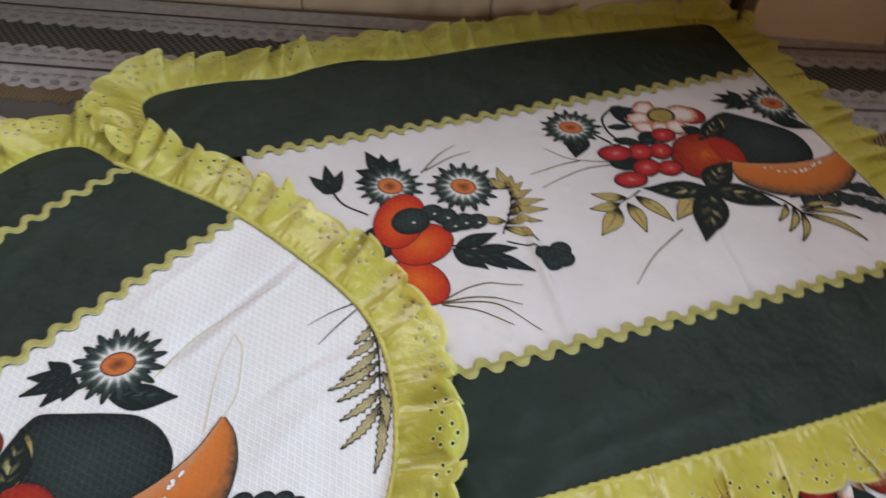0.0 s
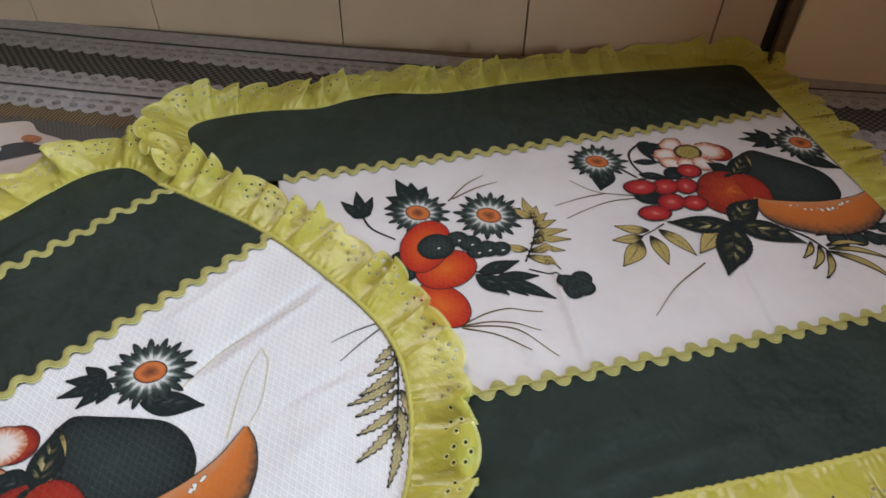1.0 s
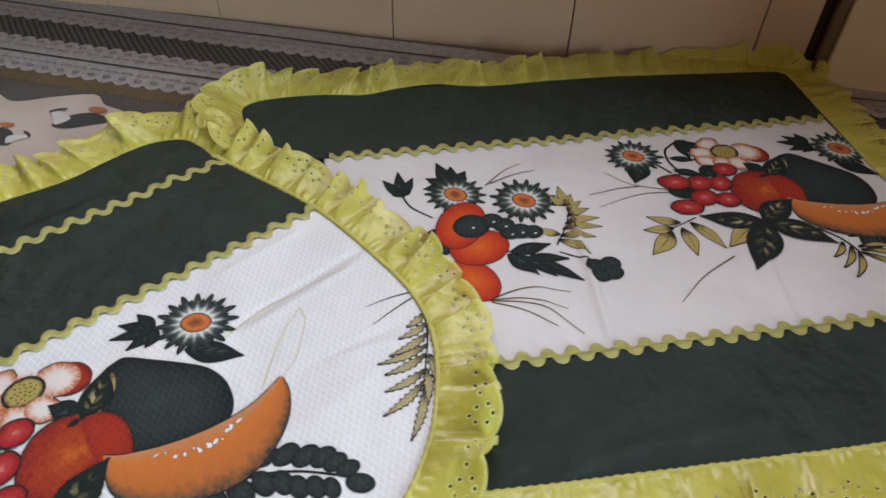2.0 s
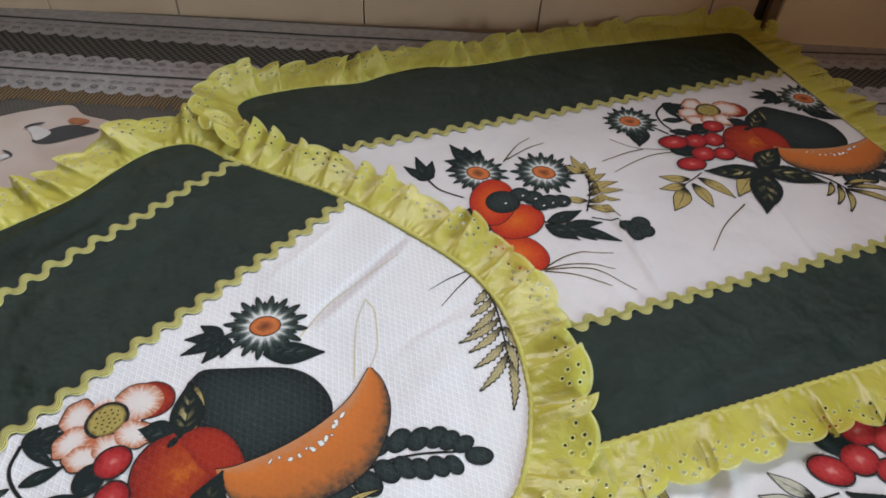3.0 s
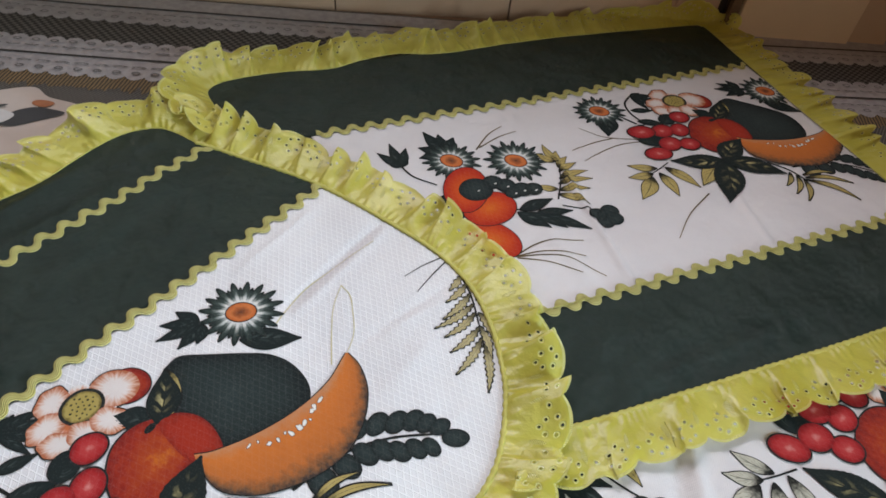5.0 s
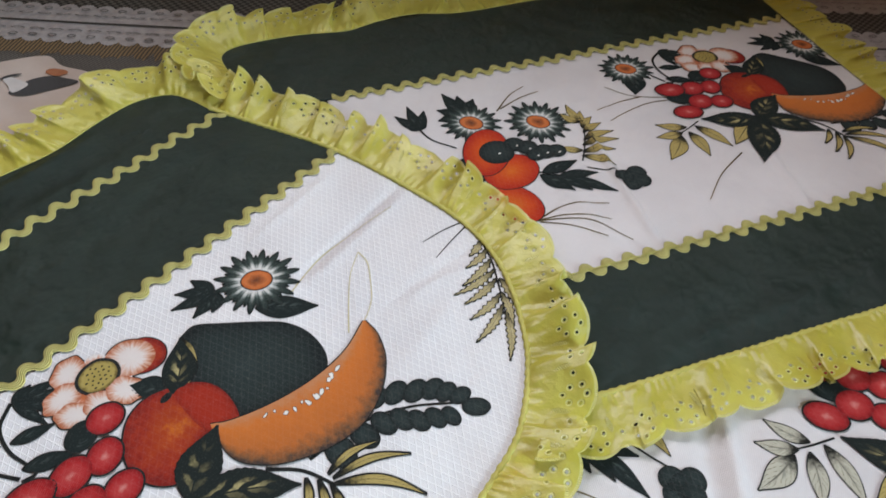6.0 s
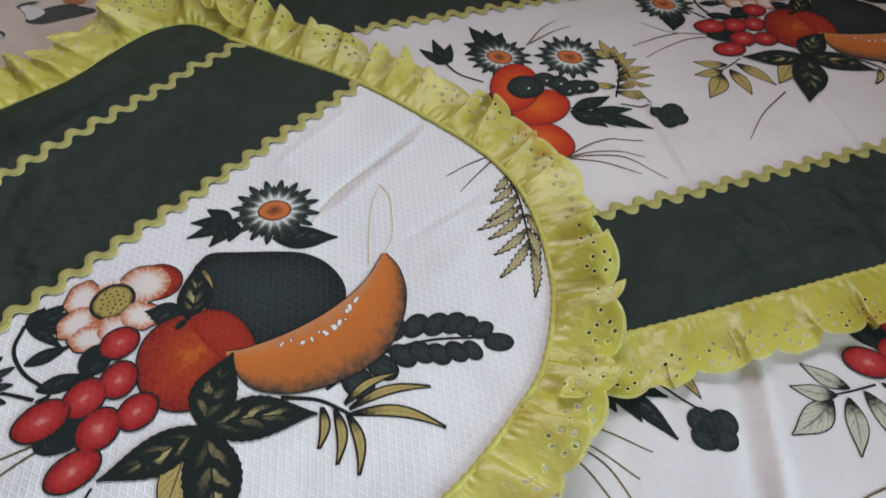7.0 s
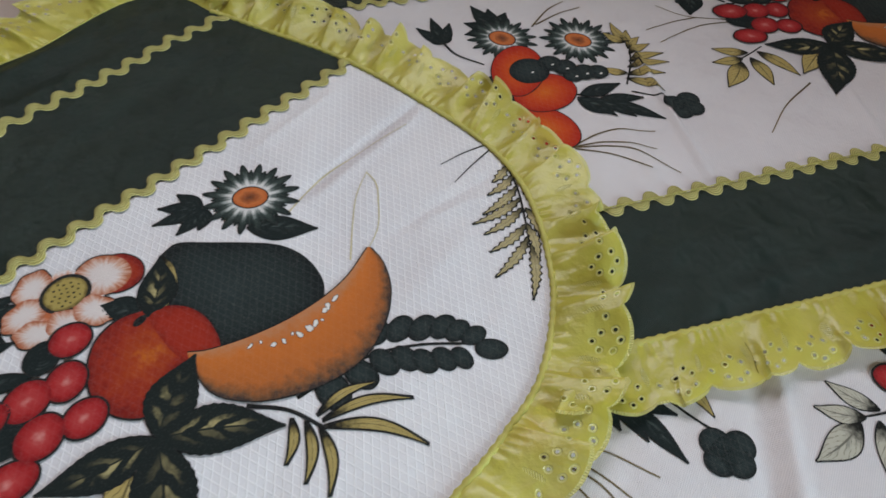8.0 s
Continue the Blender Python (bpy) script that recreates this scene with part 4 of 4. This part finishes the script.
def fruit_cluster(sh, spray="tan"):
    """Melon slice, slate pear, apple, grapes, poppy, daisies and leaves."""
    print_strokes(sh, "printed_vine", [[(284, 48), (300, 65), (318, 82), (336, 93)], [(336, 93), (334, 82), (326, 71), (311, 55), (290, 44)], [(279, 99), (313, 109), (351, 110), (384, 107)]], "vine", 0, 0.9, 0.3, "faint straw-coloured tendrils")
    print_strokes(sh, "printed_stalk", [[(93, 82), (57, 96), (38, 118)], [(93, 80), (60, 81), (19, 70)], [(62, 93), (40, 92), (15, 87)], [(107, -7), (74, -26), (46, -51)]], "wheat", 0, 1.5, 0.5, "thin brown stalks")
    print_strokes(sh, "printed_stem", [[(95, 44), (80, 37), (67, 32)]], "ink", 0, 1.4, 0.2)
    for root, tip, w in (((68, 29), (43, 4), 15), ((78, 32), (78, -2), 11), ((88, 38), (104, 3), 11), ((71, 33), (46, 34), 9.5), ((79, 39), (54, 50), 9.5)):
        print_leaf(sh, root, tip, w, spray, 0.4, 0.05, 0.0, "printed_spray_leaf", "veined leaf print")
    print_strokes(sh, "printed_stem", [[(210, 2), (245, -3), (272, -17), (299, -42)]], "ink", 1, 2.0, 0.3)
    for k, (u, v, a, s) in enumerate(((225, -7, -100, 1.45), (241, -10, -84, 1.25), (254, -13, -86, 1.1), (263, -19, -88, 1.05), (269, -27, -90, 1.0), (277, -33, -92, 0.95), (284, -39, -95, 0.85),
                                      (263, 2, 20, 0.95), (273, -4, 8, 1.1), (282, -12, 4, 1.1), (290, -19, 2, 1.05), (294, -26, 0, 0.95), (298, -34, -10, 0.9), (299, -46, -45, 1.05))):
        print_oval(sh, "printed_leaflet", u, v, 7.9 * s, 5.5 * s, a, "pear", 1 + 0.06 * k, "round black leaflet print", 0.5)
    print_strokes(sh, "printed_stem", [[(190, 16), (203, 0), (210, -20)]], "ink", 1, 2.4, 0.2)
    for k, (root, tip, w) in enumerate((((212, -16), (250, -37), 6.5), ((210, -19), (239, -59), 8), ((208, -18), (191, -45), 6.5), ((205, -11), (187, -33), 6.5), ((201, -5), (186, -20), 6), ((212, -12), (243, -18), 6))):
        print_leaf(sh, root, tip, 0.66 * w, "tan", 2 + 0.1 * k, 0.11, 0.0, "printed_blade", "pointed tan blade print", 1.1)
    for a, b, w in (((246, 136), (227, 153), 9), ((246, 137), (241, 155), 9), ((247, 135), (218, 144), 9), ((247, 134), (224, 129), 9), ((247, 132), (235, 124), 8)):
        print_leaf(sh, a, b, w, "leaf_plain", 1)
    print_leaf(sh, (256, 106), (285, 79), 17, "leaf_plain", 1)
    print_daisy(sh, 271, 124, 30, 2, 5)
    outline = [(205, 117), (214, 122.5), (222, 122), (235, 110), (250, 95.5), (261, 83), (266, 69), (265, 54), (260, 43), (250, 36), (233, 36), (208, 44), (196, 58), (194, 92)]
    sh.draw("printed_pear", [(curve_patch(outline, 0.9), "ink", 0), (curve_patch(outline), "pear", 1)], 3, "large slate-green pear print")
    # poppy
    print_oval(sh, "printed_petal", 186, 128, 14, 12.5, -42, "apple", 2, "red petal print")
    print_oval(sh, "printed_petal", 180, 132, 15, 13, -42, "petal_pale", 2.3, "cream petal print")
    for k, (u, v, rx, ry, a) in enumerate(((149, 149, 12, 9.5, 40), (138, 136, 12, 9, 10), (138, 121, 12, 8.5, -40), (151, 115, 12.5, 9, -80), (166, 115, 12, 9, -60))):
        print_oval(sh, "printed_petal", u, v, rx, ry, a, "petal_pale", 2.4 + 0.04 * k, "cream and orange petal print", 0.8, depth=0.05, lobes=6)
    sh.draw("printed_poppy", [(oval_patch(157, 131, 20, 19, 20, 0, 7, 0.06, 0.6), "poppy", 0)], 2.7, "cream and orange poppy print")
    print_oval(sh, "printed_poppy_centre", 160, 134.5, 11.2, 10.4, 0, "ochre", 2.9, "ochre dotted flower centre", 2.0)
    for k in range(22):
        r, t = 8.2 * math.sqrt((k + 0.5) / 22), k * 2.4
        print_oval(sh, "printed_dot", 160 + r * math.cos(t), 134.5 + r * math.sin(t), 0.5 + 0.35 * (k % 3) / 2, 0.6, 0, "ink", 3.2, "", 0.0)
    print_strokes(sh, "printed_stem", [[(117, 155), (105, 144), (102, 126), (106, 106), (98, 106)], [(98, 108), (92, 118), (88, 124)]], "ink", 2, 2.4, 0.2)
    for tip, w in (((143, 150), 7), ((146, 138), 6), ((135, 130), 6), ((124, 128), 6), ((130, 158), 6)):
        print_leaf(sh, (118, 155), tip, w, "leaf_plain", 2)
    print_leaf(sh, (105, 131), (127, 125), 8, "leaf_plain", 2)
    print_leaf(sh, (102, 112), (126, 101), 10, "leaf_plain", 2)
    print_daisy(sh, 72, 139, 29, 2, 20)
    print_leaf(sh, (76, 128), (60, 98), 20, "leaf_plain", 1)
    # apple and its leaves
    print_leaf(sh, (183, 97), (169, 116), 15, "leaf_plain", 3)
    print_leaf(sh, (183, 92), (209, 121.5), 20, "leaf", 4, -0.06)
    print_strokes(sh, "printed_leaf_edge", [[(209, 121), (209, 110), (203, 98), (193, 92)]], "tan", 4.3, 2.6, 0.4, "tan leaf rim print")
    skin = [(149, 90), (158, 98), (171, 101), (184, 97), (197, 89), (203.5, 78), (204, 64), (198, 50), (182, 56), (166, 48), (154, 44), (144, 53), (140, 67), (143, 80)]
    sh.draw("printed_apple", [(curve_patch(skin, 1.2), "ink", 0), (curve_patch(skin), "apple", 0.6)], 4.1, "red apple print with a dark outline")
    lobe = [(184, 92), (195, 89), (202.5, 77), (203, 64), (197, 51), (183, 58), (181, 74)]
    sh.draw("printed_apple_lobe", [(curve_patch(lobe), "apple_lobe", 0)], 4.75, "deeper red apple lobe print")
    print_strokes(sh, "printed_crease", [[(180, 48), (181, 54), (184, 68)]], "apple_crease", 4.9, 1.1, 0.9)
    print_oval(sh, "printed_dot", 179, 93, 4.2, 2.3, 10, "ink", 5, "", 0.0)
    inner = [(186, 60), (196, 53), (220, 44), (246, 39), (273, 40), (297, 48)]
    outer = [(183, 52), (182, 34), (189, 21), (202, 9), (223, -1), (246, -4), (268, 3), (286, 17), (296, 34), (298, 47)]
    sh.draw("printed_melon", [(band_patch(inner, outer, 0.8), "ink", 0), (band_patch(inner, outer), "melon", 0.6)], 5, "orange melon slice print")
    dice = random.Random(4)
    for k in range(12):
        s = (k + dice.uniform(-0.25, 0.25)) / 11
        u, v = 212 + 48 * s + dice.uniform(-1, 1), 41.5 - 40 * s * (1 - 0.84 * s) + dice.uniform(-2.4, 1.4)
        r = dice.choice((1.0, 1.6, 2.4, 3.2))
        print_oval(sh, "printed_seed", u, v, r, r * dice.uniform(0.45, 0.8), dice.uniform(20, 110), "seed", 5.8 + 0.03 * k, "white seed print", 0.3, soft=0.5)
    # grapes
    print_oval(sh, "printed_dark_leaf", 133, 107, 9.5, 8, 30, "leaf_plain", 4)
    print_oval(sh, "printed_dark_leaf", 98, 79, 13, 8.5, -20, "leaf_plain", 4)
    for k, (u, v, rx, ry, a) in enumerate(((148, 107, 10.3, 9.4, 0), (135.5, 87, 11, 9.4, 40), (117, 90, 12, 10, 12), (132.5, 63.5, 10.8, 9.2, 10), (113, 69, 12, 10.2, 20), (95, 94, 14.2, 10, -6), (93, 58, 13.5, 9.2, -8))):
        print_oval(sh, "printed_grape", u, v, rx, ry, a, "grape", 5 + 0.15 * k, "red grape print", 1.2)
    print_leaf(sh, (142, 30), (108, 4), 17, "tan", 5.5)
    for b, w in (((188, 56), 25), ((99, 45), 22), ((197, -5), 25), ((118, -24), 29)):
        print_leaf(sh, (151, 31), b, w, "leaf", 6, 0.04, 0.10, "printed_leaf", "dark serrated leaf print with tan veins")


def tomato_cluster(sh):
    """Split orange-red fruit, two daisies, berries, a fern and wheat."""
    print_strokes(sh, "printed_wheat", [[(-96, -20), (-66, -12), (-33, -20)], [(-96, -20), (-60, -30), (-35, -60)], [(-96, -20), (-68, -22), (-40, -36)], [(-94, -22), (-70, -34), (-52, -52)]], "wheat", 0, 1.4, 0.4, "brown wheat stalks")
    print_strokes(sh, "printed_stalk", [[(-72, 112), (-52, 130), (-34, 139)], [(-68, 114), (-44, 124), (-24, 128)]], "wheat", 0, 1.6, 0.5)
    for tip in ((-160, 130), (-146, 140), (-134, 130), (-154, 118), (-138, 120)):
        print_leaf(sh, (-146, 107), tip, 9, "leaf_plain", 1, name="printed_bud", label="dark bud print")
    print_strokes(sh, "printed_stem", [[(-146, 109), (-140, 92), (-124, 76)]], "ink", 1, 2.0, 0.2)
    for tip in ((-122, 128), (-110, 149), (-98, 142), (-86, 134), (-126, 114)):
        print_leaf(sh, (-102, 114), tip, 13, "leaf_plain", 0)
    print_daisy(sh, -100, 103, 28, 1, 0)
    print_daisy(sh, -43, 88, 31, 1, 12)
    for a, b, w in (((-112, 58), (-138, 50), 14), ((-110, 48), (-132, 28), 14)):
        print_leaf(sh, a, b, w, "leaf_plain", 1)
    print_oval(sh, "printed_tomato", -103, 2, 24, 17, -60, "tomato", 2, "orange-red fruit print")
    print_oval(sh, "printed_tomato", -92, 36, 24, 19, 15, "tomato", 3, "orange-red fruit print")
    print_oval(sh, "printed_tomato", -102, 64, 29, 19, 62, "tomato", 4, "orange-red fruit print split open")
    for u, v, r in ((-94, 61, 15), (-76, 66, 9), (-67, 59, 9), (-55, 50, 9), (-64, 49, 8), (-45, 48, 8)):
        print_oval(sh, "printed_berry", u, v, r, r * 0.9, 20, "pear", 5, "black berry print", 0.6)
        print_oval(sh, "printed_berry_shine", u + 1.5, v - 2.5, 1.3, 0.8, 20, "seed", 6.5, "", 0.0)
    print_strokes(sh, "printed_stem", [[(-76, 30), (-56, 24), (-30, 14)]], "ink", 1, 1.8, 0.3)
    for a, b, w in (((-71, 25), (-53, 0), 13), ((-62, 22), (-39, -3), 9), ((-50, 16), (-20, -10), 10), ((-55, 20), (-25, 14), 9), ((-68, 27), (-35, 32), 12)):
        print_leaf(sh, a, b, w, "leaf_plain", 2)
    print_strokes(sh, "printed_stem", [[(-30, 30), (-16, 52), (-6, 76)]], "ink", 1, 1.5, 0.3)
    for a, b in (((-6, 78), (-9, 102)), ((-8, 76), (-20, 92)), ((-7, 74), (-1, 90)), ((-10, 68), (5, 80)), ((-12, 62), (9, 70)), ((-16, 54), (14, 57)), ((-20, 48), (13, 46)), ((-24, 40), (4, 35)), ((-27, 36), (-6, 17)), ((-24, 42), (-40, 52))):
        print_leaf(sh, a, b, 7.5, "tan", 1.2, 0.08, 0.0, "printed_fern_leaflet", "tan fern leaflet print", 0.55)
    print_strokes(sh, "printed_stem", [[(-30, 22), (-16, 14), (-3, 8)]], "ink", 1, 1.5, 0.2)
    for u, v in ((-6, 3), (6, 4), (5, -5), (-4, -6), (0, 0)):
        print_oval(sh, "printed_berry", u, v, 8, 7.4, 0, "pear", 2, "black berry print", 0.5)


# far mat: green bands, white fruit strip, frill all round
far_mat = thing("kitchen_mat", "dark green and white fruit-print mat, lime frill touching the wall", "kitchen mat", "kitchen mats")
far_white = panel("white_panel", far_mat, FAR, -210, 286, -77, 170, far_h, 0.0, M["white_far"], far_outline, "white cotton strip printed with fruit and flowers", 2.5)
panel("green_panel", far_mat, FAR, -290, 290, 170, 280, far_h, 0.7, M["green"], far_outline, "plain dark green cotton band", 3.5)
panel("green_panel", far_mat, FAR, -240, 290, -180, -77, far_h, 0.7, M["green"], far_outline, "plain dark green cotton band", 3.5)
rickrack(far_mat, FAR, -205, 284, 170, far_h, 1.0, False, 1.0)
rickrack(far_mat, FAR, -150, 284, -77, far_h, 1.0, True, 2.0)
fp = lambda pts: [to_plan(FAR, u, v) for u, v in pts]
TOP_SEAM = fp(FAR_TOP + [(286, 100), (286, -60), (285, -155)])
LOW_SEAM = fp([(290, -160), (270, -171), (120, -172), (0, -170), (-125, -167), (-170, -160)])
ruffle(far_mat, TOP_SEAM, 1, far_h, 3.0, 42.0, 10.0, 29.0, lambda f: 2.0 + 15.0 * gauss(f - 0.05, 0.05), "gathered lime eyelet frill", 1.0, True)
ruffle(far_mat, LOW_SEAM, 1, far_h, 8.0, 41.0, 9.0, 38.0, lambda f: 0.0, "gathered lime eyelet frill", 1.2)
tube("piping", LOW_SEAM, 2.0, far_h, 1.2, M["piping"], far_mat, "flat lime binding along the seam", 0.3, 0.25)
tube("piping", TOP_SEAM, 0.8, far_h, 1.0, M["piping"], far_mat, "narrow lime binding along the seam", 0.5, 0.1)

# near mat: rounded end lying over the far one
near_mat = thing("kitchen_mat", "dark green and white fruit-print mat with rounded lime-frilled edge", "kitchen mat", "kitchen mats")
near_white = panel("white_panel", near_mat, NEAR_BANDS, -420, 180, -330, 70.5, near_h, 0.0, M["white_near"], near_outline, "white lozenge-weave cotton printed with fruit and flowers", 2.5)
panel("green_panel", near_mat, NEAR_BANDS, -420, 180, 70.5, 330, near_h, 0.7, M["green"], near_outline, "plain dark green cotton band", 3.5)
rickrack(near_mat, NEAR_BANDS, -260, 91, 177.5, near_h, 1.0, False, 3.0)
rickrack(near_mat, NEAR_BANDS, -340, 117, 70.5, near_h, 1.0, False, 4.0)
ruffle(near_mat, NEAR_SEAM[::-1], -1, near_h, 5.0, 43.0, 14.0, 27.0, lambda f: 2.0 + 2.5 * gauss(f - 0.66, 0.10), "gathered lime eyelet frill", 0.9)
tube("piping", NEAR_SEAM[10:], 1.9, near_h, 1.0, M["piping"], near_mat, "corded lime binding along the seam", 0.8, 0.22)
tube("piping", NEAR_SEAM[:11], 0.8, near_h, 1.0, M["piping"], near_mat, "narrow lime binding along the seam", 0.6, 0.1)

# third mat: white printed cloth showing below the far mat's frill
third_mat = thing("kitchen_mat", "white fruit-print cotton mat lying under the frill of another", "kitchen mat", "kitchen mats")
third_white = panel("white_panel", third_mat, THIRD, -190, 360, -260, 150, third_h, 0.0, M["white_far"], third_outline, "white cotton printed with fruit and flowers", 2.5)

far_sheet = Sheet(FAR, far_h, far_white, 285.0)
near_sheet = Sheet(NEAR, near_h, near_white)
third_sheet = Sheet(THIRD, third_h, third_white)
far_sheet.squash = 0.93  # the strip is pulled a little narrower there
fruit_cluster(far_sheet)
tomato_cluster(far_sheet)
fruit_cluster(near_sheet)
print_strokes(near_sheet, "printed_stem", [[(408, 42), (396, 20), (380, 0), (366, -16)]], "ink", 1, 1.6, 0.3)
for a, b in (((404, 36), (388, 33)), ((401, 28), (377, 27)), ((396, 20), (364, 19)), ((390, 12), (354, 18)), ((384, 6), (353, 8)), ((376, -4), (346, -3)), ((370, -11), (335, -17)), ((367, -16), (339, -41)), ((377, -4), (362, -26)), ((386, 4), (376, -16)), ((396, 14), (392, -2))):
    print_leaf(near_sheet, a, b, 6.2, "fern", 1.2, 0.06, 0.9, "printed_fern_leaflet", "pale jagged fern leaflet print", 1.0)
print_strokes(near_sheet, "printed_stalk", [[(414, 57), (394, 63), (375, 66)], [(412, 54), (390, 52), (370, 49)]], "ink", 0, 1.2, 0.6)
fruit_cluster(third_sheet, "pale_leaf")
tomato_cluster(third_sheet)
